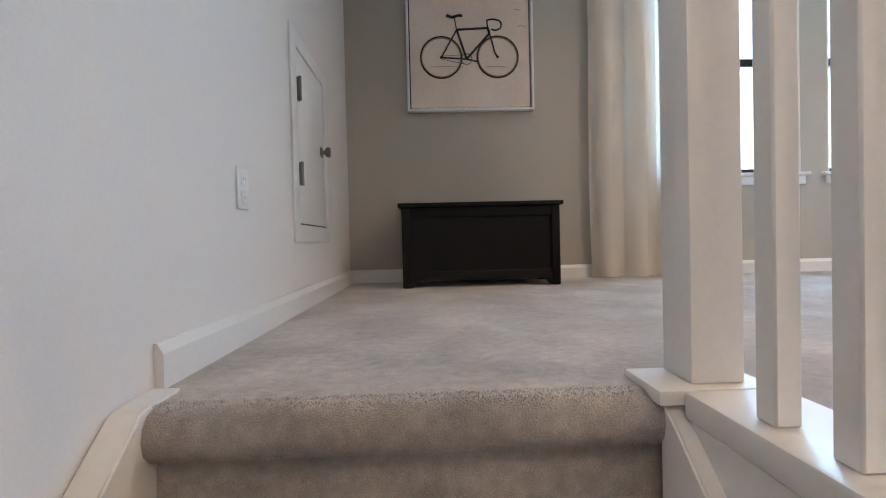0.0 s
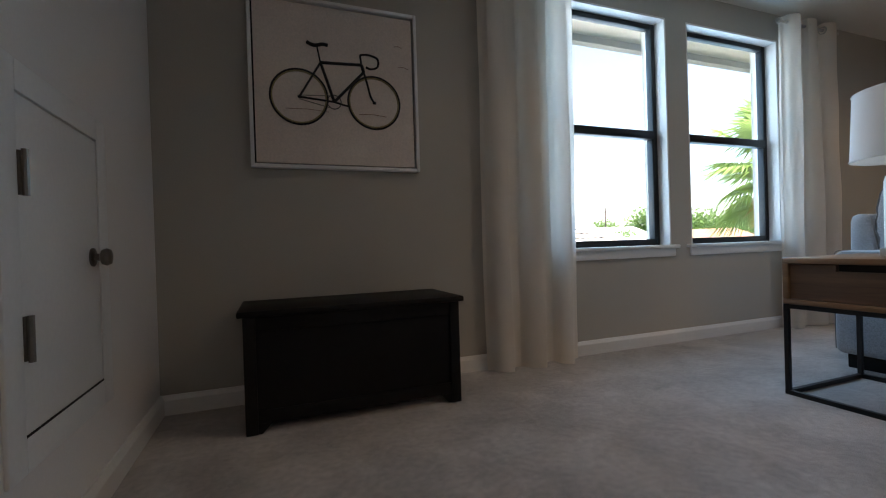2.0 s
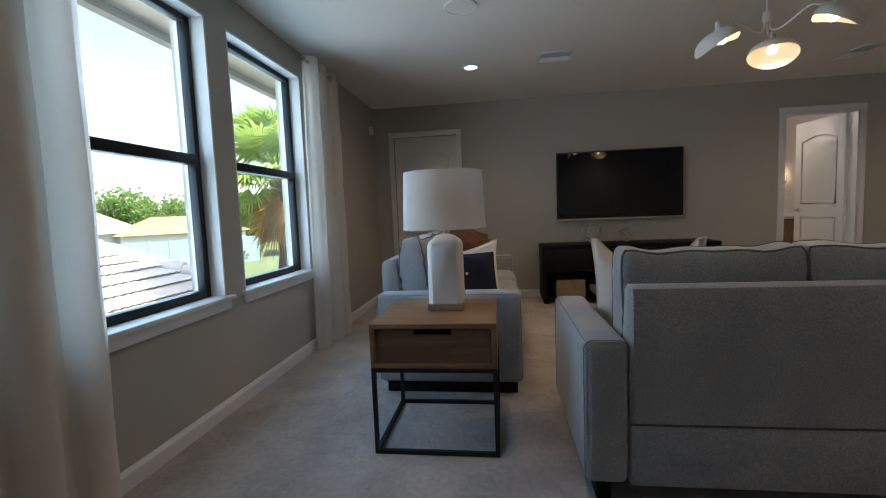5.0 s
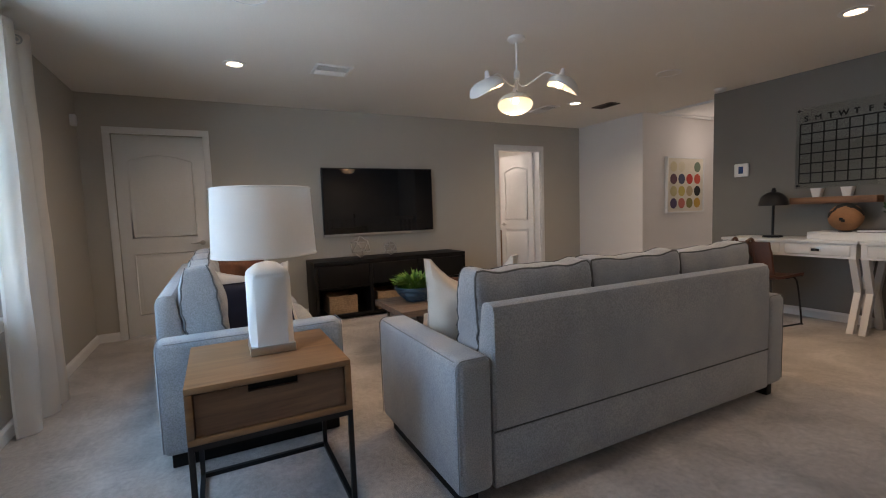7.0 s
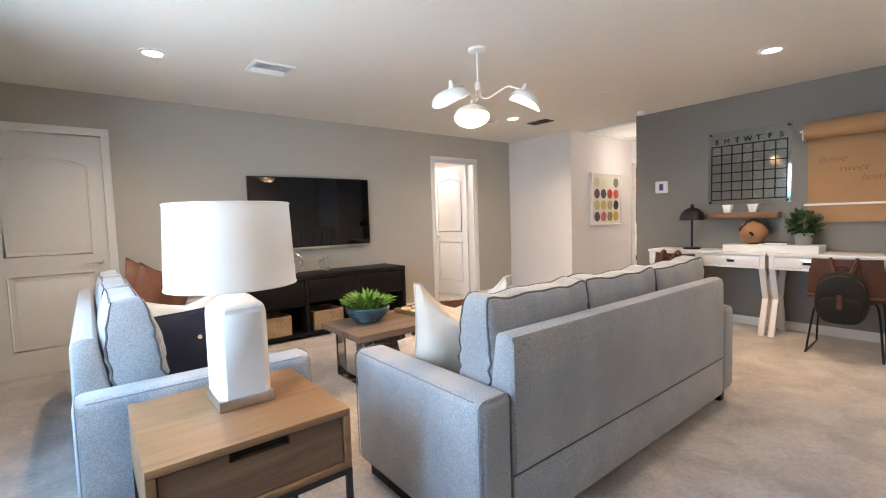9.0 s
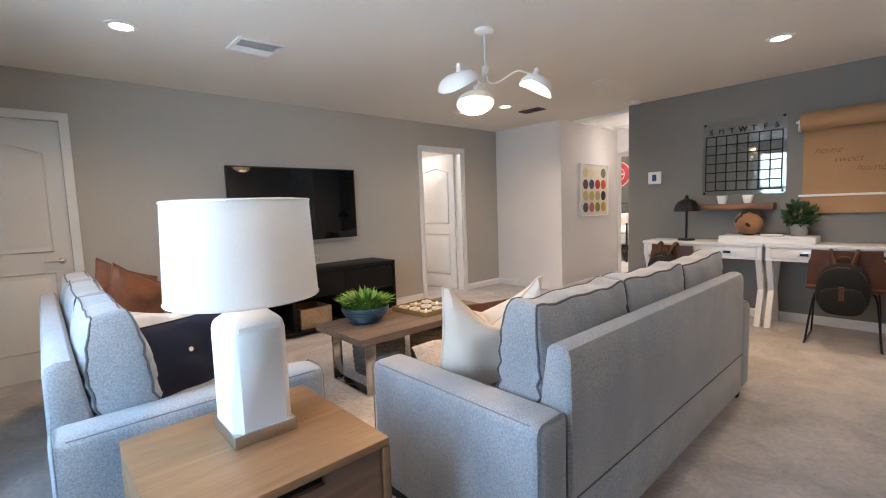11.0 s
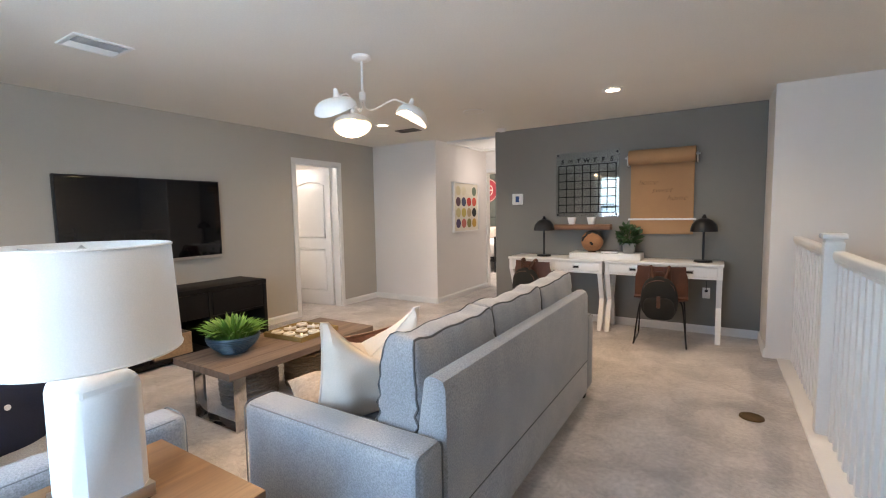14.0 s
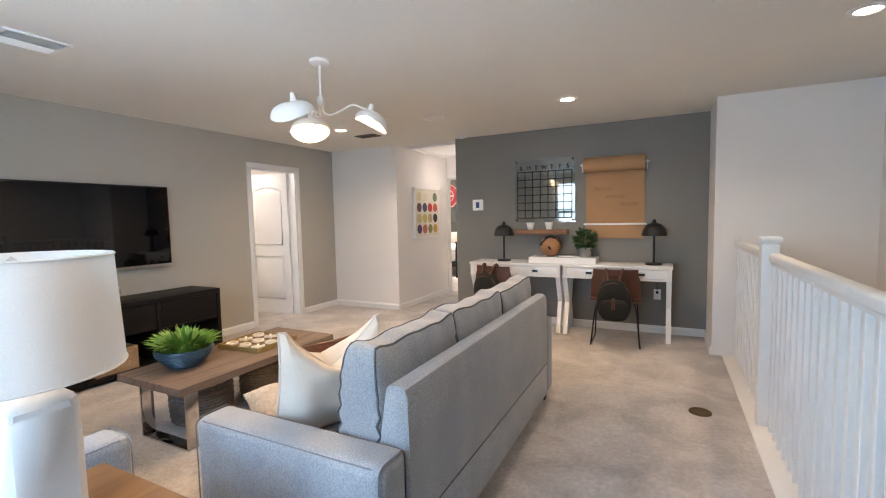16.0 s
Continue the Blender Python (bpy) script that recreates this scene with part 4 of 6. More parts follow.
lamp = thing("table_lamp", "white ceramic table lamp with a white drum shade", "lamp", Matrix.Translation((2.53, 1.80, 0.602)))
part("base_plate", box(-0.098, 0.098, -0.088, 0.088, 0.0, 0.035, 0.002), M_CHROME, lamp, "champagne metal base")
bm = bmesh.new()
rows = []
for z, kx in ((0.035, 1.0), (0.315, 0.985), (0.335, 0.94), (0.368, 0.52), (0.376, 0.12)):
    cut = 0.024
    X, Y = 0.094 * kx, 0.084 * kx
    rows.append([bm.verts.new(p) for p in ((X - cut, -Y, z), (X, -Y + cut, z), (X, Y - cut, z), (X - cut, Y, z), (-X + cut, Y, z), (-X, Y - cut, z), (-X, -Y + cut, z), (-X + cut, -Y, z))] if kx > 0.2 else [bm.verts.new((0.011 * math.cos(a * math.pi / 4 - 0.9), 0.011 * math.sin(a * math.pi / 4 - 0.9), z)) for a in range(8)])
for a, b in zip(rows, rows[1:]):
    for i in range(8):
        bm.faces.new((a[i], a[(i + 1) % 8], b[(i + 1) % 8], b[i]))
bm.faces.new(rows[0])
bm.faces.new(rows[-1])
bmesh.ops.bevel(bm, geom=[e for e in bm.edges if e.verts[0].co.z > 0.3 and e.verts[1].co.z > 0.3], offset=0.004, segments=2, affect="EDGES")
part("body", bm, M_CERAMIC, lamp)
part("neck", tube([(0, 0, 0.37), (0, 0, 0.46)], 0.0075, 10), M_CHROME, lamp)
sh = part("shade", revolve([(0.208, 0.400), (0.196, 0.684), (0.1945, 0.684), (0.2065, 0.400), (0.208, 0.400)], 48), M_SHADE, lamp, "white linen drum shade")
for z, r in ((0.404, 0.2083), (0.680, 0.1968)):
    part("trim_tape", tube([(r * math.cos(i * math.pi / 24), r * math.sin(i * math.pi / 24), z) for i in range(48)], 0.0028, 6, True), M_SHADE, sh)
for a in (0.4, 2.5, 4.6):
    part("spider_arm", tube([(0, 0, 0.656), (0.196 * math.cos(a), 0.196 * math.sin(a), 0.674)], 0.0025, 6), M_CHROME, sh)
part("finial", revolve([(0, 0.65), (0.009, 0.652), (0.006, 0.665), (0.01, 0.675), (0, 0.685)], 12), M_CHROME, lamp)
part("harp", tube(bend([(0, 0, 0.46), (0.05, 0, 0.5), (0.05, 0, 0.6), (0, 0, 0.654), (-0.05, 0, 0.6), (-0.05, 0, 0.5), (0, 0, 0.46)], 5), 0.0025, 6), M_CHROME, lamp)

# ---- coffee table ----
M_POLISHED = surface("polished_chrome", (0.62, 0.60, 0.58), 0.1, 1.0, 0.05, 4, 60, 0.0)
ct = thing("coffee_table", "weathered wood coffee table on chrome sled legs", "table", Matrix.Translation((3.895, 0.135, 0)))
for k in range(4):
    x = -0.315 + 0.1575 * k
    part("top_plank", box(x + 0.0008, x + 0.1567, -0.645, 0.645, 0.372, 0.418, 0.002, 1), M_GREYWOOD, ct)
for y in (-0.53, 0.53):
    for x in (-0.24, 0.215):
        part("leg", box(x, x + 0.012, y - 0.04, y + 0.04, 0.012, 0.372, 0.002), M_POLISHED, ct, "polished chrome flat bar")
    part("foot_bar", box(-0.24, 0.227, y - 0.04, y + 0.04, 0.0, 0.012, 0.002), M_POLISHED, ct)
M_BOWL = surface("blue_glazed_ceramic", (0.035, 0.075, 0.105), 0.35, 0, 0.25, 5, 60, 0.2, 0.002)
M_LEAF = surface("green_succulent_leaf", (0.17, 0.33, 0.05), 0.45, 0, 0.3, 9, 60, 0.1, 0.001, (0.09, 0.21, 0.03))
M_SOIL = surface("dark_moss", (0.03, 0.035, 0.015), 0.95, 0, 0.4, 30, 120, 0.8, 0.01)
bowl = thing("potted_plant", "green grassy succulent in a ribbed blue bowl", "plant", Matrix.Translation((3.975, 0.49, 0.418)) @ Matrix.Scale(1.15, 4))
prof = [(0, 0), (0.075, 0), (0.08, 0.008)]
for k in range(9):
    f = k / 8
    r = 0.085 + 0.065 * math.sin(f * math.pi / 2)
    prof += [(r + 0.002, 0.012 + 0.085 * f), (r, 0.017 + 0.085 * f)]
prof += [(0.148, 0.108), (0.141, 0.108), (0.132, 0.09), (0, 0.088)]
part("bowl", revolve(prof, 40), M_BOWL, bowl)
part("soil", revolve([(0.13, 0.09), (0.1, 0.1), (0, 0.108)], 20), M_SOIL, bowl)
rnd = random.Random(4)
bm = bmesh.new()
for k in range(230):
    a, rr = rnd.uniform(0, 2 * math.pi), 0.125 * math.sqrt(rnd.random())
    out = rr / 0.125
    h = rnd.uniform(0.10, 0.15) * (1 - 0.2 * out)
    tilt = 0.15 + 0.75 * out + rnd.uniform(-0.12, 0.12)
    d = Vector((math.cos(a), math.sin(a), 0))
    side = Vector((-d.y, d.x, 0))
    base = d * rr + Vector((0, 0, 0.1))
    w = rnd.uniform(0.008, 0.012)
    prev = None
    for s, (f, ww) in enumerate(((0, 0.7), (0.35, 1.0), (0.7, 0.8), (1.0, 0.06))):
        ang = tilt * (0.45 + 0.75 * f)
        p = base + (d * math.sin(ang) + Vector((0, 0, math.cos(ang)))) * h * f
        nrm = (d * math.cos(ang) - Vector((0, 0, math.sin(ang))))
        cur = [bm.verts.new(p - side * w * ww), bm.verts.new(p - nrm * w * 0.45 * ww), bm.verts.new(p + side * w * ww)]
        if prev:
            for q in range(2):
                bm.faces.new((prev[q], prev[q + 1], cur[q + 1], cur[q]))
        prev = cur
tagged(part("leaves", bm, M_LEAF, bowl), "", "", "", "stuff")

M_GOLD = surface("brass_wood_tray", (0.34, 0.24, 0.09), 0.45, 0.3, 0.2, 6, 60, 0.1)
M_PIECE = surface("ivory_resin", (0.72, 0.66, 0.55), 0.45, 0, 0.08, 8, 60, 0.05)
tt = thing("game_board", "brass-toned noughts and crosses board with ivory pieces", "game", Matrix.Translation((3.93, -0.06, 0.418)) @ pose(0, 0, 0, 0, 0, 4))
part("board", box(-0.19, 0.19, -0.19, 0.19, 0, 0.018, 0.002), M_GOLD, tt)
for bx in ((-0.2, -0.19, -0.2, 0.2), (0.19, 0.2, -0.2, 0.2), (-0.19, 0.19, -0.2, -0.19), (-0.19, 0.19, 0.19, 0.2)):
    part("rim", box(bx[0], bx[1], bx[2], bx[3], 0, 0.036, 0.002), M_GOLD, tt)
for q in (-0.0635, 0.0635):
    part("divider", box(q - 0.003, q + 0.003, -0.19, 0.19, 0.018, 0.026), M_GOLD, tt)
    part("divider", box(-0.19, 0.19, q - 0.003, q + 0.003, 0.018, 0.0262), M_GOLD, tt)
for i in range(3):
    for j in range(3):
        cx, cy = (i - 1) * 0.127, (j - 1) * 0.127
        if (i + 2 * j) % 3 != 1:
            part("nought_piece", tube([(cx + 0.036 * math.cos(k * math.pi / 10), cy + 0.036 * math.sin(k * math.pi / 10), 0.028) for k in range(20)], 0.0095, 8, True), M_PIECE, tt)
        else:
            b = box(cx - 0.048, cx + 0.048, cy - 0.009, cy + 0.009, 0.018, 0.036, 0.003)
            box(cx - 0.009, cx + 0.009, cy - 0.048, cy + 0.048, 0.0185, 0.0365, 0.003, bm=b)
            bmesh.ops.rotate(b, verts=b.verts[:], cent=(cx, cy, 0), matrix=Matrix.Rotation(radians(45), 3, "Z"))
            part("cross_piece", b, M_PIECE, tt)

M_WICKER = surface("grey_woven_rope", (0.23, 0.20, 0.175), 0.9, 0, 0.3, 6, 60, 0.5, 0.004)
M_RATTAN = surface("tan_woven_rattan", (0.40, 0.27, 0.16), 0.8, 0, 0.3, 6, 70, 0.5, 0.004)


def woven_basket(label, x, y, r, h, mat):
    b = thing("woven_basket", label, "basket", Matrix.Translation((x, y, 0)), "baskets under the coffee table")
    part("floor", revolve([(0, 0.002), (r * 0.92, 0.002), (r * 0.94, 0.012), (0, 0.012)], 28), mat, b)
    n = int(h / 0.02)
    for k in range(n):
        z = 0.012 + h * k / n
        rr = r * (0.93 + 0.07 * math.sin(math.pi * (k + 1) / (n + 1)))
        pts = [((rr + 0.004 * (1 if (i + k) % 2 else -1)) * math.cos(i * math.pi / 18), (rr + 0.004 * (1 if (i + k) % 2 else -1)) * math.sin(i * math.pi / 18), z) for i in range(36)]
        part("strand", tube(pts, 0.0105, 5, True), mat, b)
    return b


woven_basket("round grey woven rope basket under the coffee table", 4.06, 0.33, 0.195, 0.32, M_WICKER)
woven_basket("round tan woven rattan basket under the coffee table", 3.96, -0.10, 0.15, 0.26, M_RATTAN)

# ---- television and console ----
tv = thing("television", "large flat black television with a silver lower edge", "television", Matrix.Translation((EX, 0.135, 1.322)))
part("housing", box(-0.055, -0.012, -0.713, 0.713, -0.405, 0.405, 0.005), M_BLACKMETAL, tv)
part("screen", box(-0.0565, -0.054, -0.70, 0.70, -0.375, 0.392), M_SCREEN, tv, "glossy black screen")
part("lower_strip", box(-0.058, -0.05, -0.713, 0.713, -0.408, -0.382, 0.002), M_CHROME, tv, "silver metal strip")
part("wall_mount", box(-0.012, 0.0, -0.2, 0.2, -0.15, 0.15), M_BLACKMETAL, tv)

con = thing("media_console", "low black wooden media console with open shelves", "cabinet", Matrix.Translation((5.585, 0.135, 0)))
cx0, cx1, cy0, cy1 = -0.235, 0.235, -0.935, 0.935
part("top", box(cx0, cx1, cy0, cy1, 0.615, 0.662, 0.003), M_BLACKWOOD, con)
for y in (cy0, -0.32, 0.28, cy1 - 0.04):
    part("upright", box(cx0 + 0.004, cx1 - 0.02, y, y + 0.04, 0.065, 0.615, 0.002), M_BLACKWOOD, con)
part("bottom", box(cx0 + 0.002, cx1 - 0.02, cy0, cy1, 0.03, 0.065, 0.002), M_BLACKWOOD, con)
part("rear_panel", box(cx1 - 0.02, cx1 - 0.006, cy0, cy1, 0.03, 0.615), M_BLACKWOOD, con)
part("shelf", box(cx0 + 0.02, cx1 - 0.02, cy0 + 0.04, -0.32, 0.35, 0.37), M_BLACKWOOD, con)
part("shelf", box(cx0 + 0.02, cx1 - 0.02, 0.32, cy1 - 0.04, 0.35, 0.37), M_BLACKWOOD, con)
part("drawer_front", box(cx0 + 0.006, cx0 + 0.02, cy0 + 0.045, -0.325, 0.375, 0.61, 0.003), M_BLACKWOOD, con)
part("drawer_front", box(cx0 + 0.006, cx0 + 0.02, -0.275, 0.275, 0.375, 0.61, 0.003), M_BLACKWOOD, con)
part("drawer_front", box(cx0 + 0.006, cx0 + 0.02, 0.325, cy1 - 0.045, 0.375, 0.61, 0.003), M_BLACKWOOD, con)
for x in (cx0 + 0.01, cx1 - 0.07):
    for y in (cy0 + 0.01, cy1 - 0.07):
        part("foot", box(x, x + 0.05, y, y + 0.06, 0.0, 0.032, 0.002), M_BLACKWOOD, con)


def bin_basket(label, y0, y1):
    b = thing("storage_basket", label, "basket", Matrix.Translation((5.565, (y0 + y1) / 2, 0.066)), "baskets in the media console")
    w, d, h = (y1 - y0) / 2, 0.18, 0.2
    for nm, bx in (("front", (-d, -d + 0.012, -w, w)), ("rear", (d - 0.012, d, -w, w)), ("side", (-d + 0.012, d - 0.012, -w, -w + 0.012)), ("side", (-d + 0.012, d - 0.012, w - 0.012, w))):
        w_ = part(nm, box(bx[0] + 0.002, bx[1] - 0.002, bx[2] + 0.002, bx[3] - 0.002, 0.0, h), M_RATTAN, b)
        for k in range(10):
            part("strand", box(bx[0], bx[1], bx[2], bx[3], k * 0.02 + 0.001, k * 0.02 + 0.019, 0.004, 1), M_RATTAN, w_)
    part("floor", box(-d + 0.012, d - 0.012, -w + 0.012, w - 0.012, 0.001, 0.01), M_RATTAN, b)


bin_basket("tan woven basket on the console's lower shelf", 0.60, 0.92)
bin_basket("tan woven basket in the middle of the console", 0.02, 0.36)


def wire_ball(x, y, r, label):
    o = thing("wire_sphere", label, "ornament", Matrix.Translation((x, y, 0.662)), "geometric wire ornaments")
    bm0 = bmesh.new()
    bmesh.ops.create_icosphere(bm0, subdivisions=1, radius=r)
    lo = min(v.co.z for v in bm0.verts)
    for e in bm0.edges:
        a, b = e.verts
        part("wire", tube([a.co - Vector((0, 0, lo - 0.004)), b.co - Vector((0, 0, lo - 0.004))], 0.0045, 6), M_CHROME, o)
    bm0.free()


wire_ball(5.56, 0.49, 0.125, "large silver wire polyhedron on the console")
wire_ball(5.60, 0.10, 0.085, "small silver wire polyhedron on the console")

# ---- desks ----
M_WHITELACQ = surface("white_lacquer", (0.78, 0.77, 0.75), 0.35, 0, 0.04, 3, 80, 0.04)


DESK_SCALE = Matrix.Diagonal((1, 1, 0.797 / 0.762, 1))


def desk(m, label):
    d = thing("writing_desk", label, "desk", m, "pair of white desks")
    w, y0, y1 = 0.56, 0.0, -0.43
    part("desktop", box(-w, w, y1, y0, 0.738, 0.762, 0.003), M_WHITELACQ, d)
    part("apron", wall_with_holes("x", -0.03, -0.012, -w + 0.01, w - 0.01, 0.615, 0.738, [(-w + 0.05, -0.02, 0.635, 0.728), (0.02, w - 0.05, 0.635, 0.728)]), M_WHITELACQ, d)
    part("rear_apron", box(-w + 0.01, w - 0.01, y1 + 0.01, y1 + 0.028, 0.615, 0.738), M_WHITELACQ, d)
    for x in (-w + 0.01, w - 0.028):
        part("side_apron", box(x, x + 0.018, y1 + 0.028, -0.03, 0.615, 0.738), M_WHITELACQ, d)
    for a, b in ((-w + 0.053, -0.023), (0.023, w - 0.053)):
        f = part("drawer_front", box(a, b, -0.026, -0.009, 0.638, 0.725, 0.002), M_WHITELACQ, d)
        c = (a + b) / 2
        h = part("handle_plate", box(c - 0.04, c + 0.04, -0.0095, -0.006, 0.662, 0.702, 0.002), M_CHROME, f, "recessed nickel campaign pull")
        # flat dark block in front of the plate, drawn as a pull's shade
        part("pull_shadow", box(c - 0.03, c + 0.03, -0.0065, -0.0045, 0.668, 0.69), M_GAPSHADE, f)
    for x in (-w + 0.012, w - 0.06):
        for ya, yb in ((-0.04, -0.165), (y1 + 0.04, y1 + 0.165)):
            bm = bmesh.new()
            pts = [(ya, 0.615), (yb, 0.33), (ya, 0.0)]
            t = 0.026
            lo, hi = [], []
            for s in (-1, 1):
                for y, z in pts:
                    lo.append(bm.verts.new((x, y + s * t, z)))
                    hi.append(bm.verts.new((x + 0.048, y + s * t, z)))
            for i in range(2):
                bm.faces.new((lo[i], lo[i + 1], lo[i + 4], lo[i + 3]))
                bm.faces.new((hi[i], hi[i + 1], hi[i + 4], hi[i + 3]))
                bm.faces.new((lo[i], lo[i + 1], hi[i + 1], hi[i]))
                bm.faces.new((lo[i + 3], lo[i + 4], hi[i + 4], hi[i + 3]))
            for i in (0, 2):
                bm.faces.new((lo[i], lo[i + 3], hi[i + 3], hi[i]))
            part("leg", bm, M_WHITELACQ, d, "", False)
        part("leg_brace", box(x + 0.01, x + 0.038, -0.25, -0.18, 0.31, 0.35), M_WHITELACQ, d)
    return d


desk(Matrix.Translation((1.645, -2.765, 0)) @ DESK_SCALE, "white lacquered campaign desk with two drawers")
desk(Matrix.Translation((2.775, -2.765, 0)) @ DESK_SCALE, "white lacquered campaign desk with two drawers")

M_SHELL = surface("brown_leather_shell", (0.13, 0.042, 0.02), 0.45, 0, 0.3, 5, 90, 0.2, 0.0015, (0.08, 0.028, 0.014))
M_BAG = surface("olive_canvas", (0.013, 0.012, 0.009), 0.9, 0, 0.3, 8, 220, 0.5, 0.0015)
M_STRAP = surface("brown_leather_strap", (0.11, 0.04, 0.018), 0.55, 0, 0.3, 8, 90, 0.1)


def desk_chair(m, label):
    """Faces -y; the shell's back stands at +y."""
    c = thing("desk_chair", label, "chair", m, "chairs at the desks")
    bm = bmesh.new()
    prof = [(-0.24, 0.445), (-0.2, 0.462), (-0.05, 0.448), (0.1, 0.44), (0.17, 0.47), (0.2, 0.54), (0.215, 0.66), (0.225, 0.79)]
    prof = [(p.x, p.y) for p in bend([(y, z, 0) for y, z in prof], 4)]
    grids = []
    for off in (0.0, 0.022):
        g = []
        for k, (y, z) in enumerate(prof):
            f = k / (len(prof) - 1)
            half = 0.225 + 0.015 * math.sin(f * math.pi) - (0.012 if f > 0.9 or f < 0.08 else 0)
            g.append([bm.verts.new((half * u, y + off * (0.2 if f < 0.5 else 1) - 0.05 * u * u * (1 if f > 0.62 else 0.0), z - off * (1 if f < 0.5 else 0.1) + 0.03 * u * u * (1 if f < 0.55 else 0.0))) for u in [q / 5 for q in range(-5, 6)]])
        grids.append(g)
    n, w = len(prof), 11
    for g in grids:
        for i in range(n - 1):
            for j in range(w - 1):
                bm.faces.new((g[i][j], g[i][j + 1], g[i + 1][j + 1], g[i + 1][j]))
    a, b = grids
    for i in range(n - 1):
        for j in (0, w - 1):
            bm.faces.new((a[i][j], a[i + 1][j], b[i + 1][j], b[i][j]))
    for i in (0, n - 1):
        for j in range(w - 1):
            bm.faces.new((a[i][j], a[i][j + 1], b[i][j + 1], b[i][j]))
    part("shell_seat", bm, M_SHELL, c)
    for s in (-1, 1):
        part("sled_leg", tube(bend([(s * 0.13, -0.15, 0.428), (s * 0.2, -0.17, 0.41), (s * 0.225, -0.21, 0.02), (s * 0.225, -0.19, 0.009), (s * 0.235, 0.2, 0.009), (s * 0.232, 0.215, 0.025), (s * 0.19, 0.12, 0.40), (s * 0.13, 0.1, 0.428)], 5), 0.008, 8), M_BLACKMETAL, c)
    part("cross_bar", tube([(-0.13, -0.15, 0.425), (0.13, -0.15, 0.425)], 0.007, 8), M_BLACKMETAL, c)
    part("cross_bar", tube([(-0.13, 0.1, 0.425), (0.13, 0.1, 0.425)], 0.007, 8), M_BLACKMETAL, c)
    return c


def backpack(m, label):
    """Hangs on a chair back; its front faces +y."""
    k = thing("backpack", label, "backpack", m, "backpacks on the chairs")
    bm = cushion_mesh(0.30, 0.15, 0.38, 3.2, 0.05, 9, 0.008, 3)
    for v in bm.verts:
        v.co.x *= 1 + 0.10 * (-v.co.z / 0.2)
    part("bag", bm, M_BAG, k)
    p = part("front_pocket", cushion_mesh(0.25, 0.06, 0.2, 4, 0.06, 6, 0.004, 4), M_BAG, k)
    p.matrix_basis = pose(0, 0.075, -0.085)
    part("zip", tube(bend([(-0.14, 0.045, -0.02), (-0.12, 0.052, 0.12), (0, 0.055, 0.175), (0.12, 0.052, 0.12), (0.14, 0.045, -0.02)], 5), 0.004, 6), M_STRAP, k)
    for s in (-1, 1):
        part("shoulder_strap", tube(bend([(s * 0.05, 0.02, 0.19), (s * 0.075, -0.03, 0.275), (s * 0.08, -0.085, 0.29), (s * 0.09, -0.1, 0.2), (s * 0.1, -0.09, 0.02)], 5), 0.014, 6), M_STRAP, k, "brown leather strap")
    part("grab_loop", tube(bend([(-0.04, 0.0, 0.2), (-0.03, 0.01, 0.245), (0.03, 0.01, 0.245), (0.04, 0.0, 0.2)], 5), 0.008, 6), M_STRAP, k)
    part("flap_strap", box(-0.016, 0.016, 0.095, 0.112, -0.08, 0.03, 0.004), M_STRAP, k)
    return k


desk_chair(pose(1.62, -2.70, 0, 0, 0, 3), "brown leather shell chair on black sled legs")
desk_chair(pose(2.88, -2.66, 0, 0, 0, -12), "brown leather shell chair pushed under the desk")
backpack(pose(1.61, -2.375, 0.50, 0, 0, 3), "dark olive canvas backpack hanging on the chair")
backpack(pose(2.94, -2.345, 0.52, 0, 0, -12), "dark olive canvas backpack hanging on the chair")


def desk_lamp(m, label):
    d = thing("desk_lamp", label, "lamp", m, "black desk lamps")
    part("base", revolve([(0, 0), (0.085, 0), (0.085, 0.012), (0.078, 0.02), (0.015, 0.024), (0, 0.024)], 28), M_BLACKMETAL, d)
    part("stem", tube([(0, 0, 0.02), (0, 0, 0.35)], 0.012, 12), M_BLACKMETAL, d)
    s = part("shade", revolve([(0.125, 0.315), (0.122, 0.345), (0.108, 0.39), (0.08, 0.425), (0.045, 0.445), (0.02, 0.45), (0.018, 0.447), (0.045, 0.44), (0.078, 0.42), (0.105, 0.387), (0.119, 0.345), (0.122, 0.315), (0.125, 0.315)], 32), M_BLACKMETAL, d, "black dome shade")
    part("finial", revolve([(0.02, 0.448), (0.022, 0.46), (0.014, 0.475), (0.016, 0.485), (0, 0.492)], 14), M_BLACKMETAL, s)
    return d


desk_lamp(Matrix.Translation((1.27, -2.98, 0.797)), "black metal dome desk lamp")
desk_lamp(Matrix.Translation((2.955, -2.98, 0.797)), "black metal dome desk lamp")

tray = thing("desk_riser", "white lacquered riser across both desks", "riser", Matrix.Translation((2.225, -2.98, 0.797)))
part("top", box(-0.38, 0.38, -0.14, 0.14, 0.05, 0.068, 0.003), M_WHITELACQ, tray)
part("front", box(-0.38, 0.38, 0.122, 0.14, 0, 0.05, 0.002), M_WHITELACQ, tray)
for x in (-0.38, 0.362):
    part("side", box(x, x + 0.018, -0.14, 0.122, 0, 0.05, 0.002), M_WHITELACQ, tray)
M_CORK = surface("cork_globe", (0.42, 0.20, 0.09), 0.8, 0, 0.25, 8, 120, 0.4, 0.002)
M_BLACKPAINT = surface("matt_black_paint", (0.015, 0.014, 0.013), 0.8, 0, 0.3, 6, 80, 0.1)
gl = thing("globe", "cork globe with black painted continents", "globe", Matrix.Translation((2.38, -2.98, 0.867)))
bm = bmesh.new()
bmesh.ops.create_uvsphere(bm, u_segments=32, v_segments=20, radius=0.122)
bmesh.ops.translate(bm, verts=bm.verts[:], vec=(0, 0, 0.125))
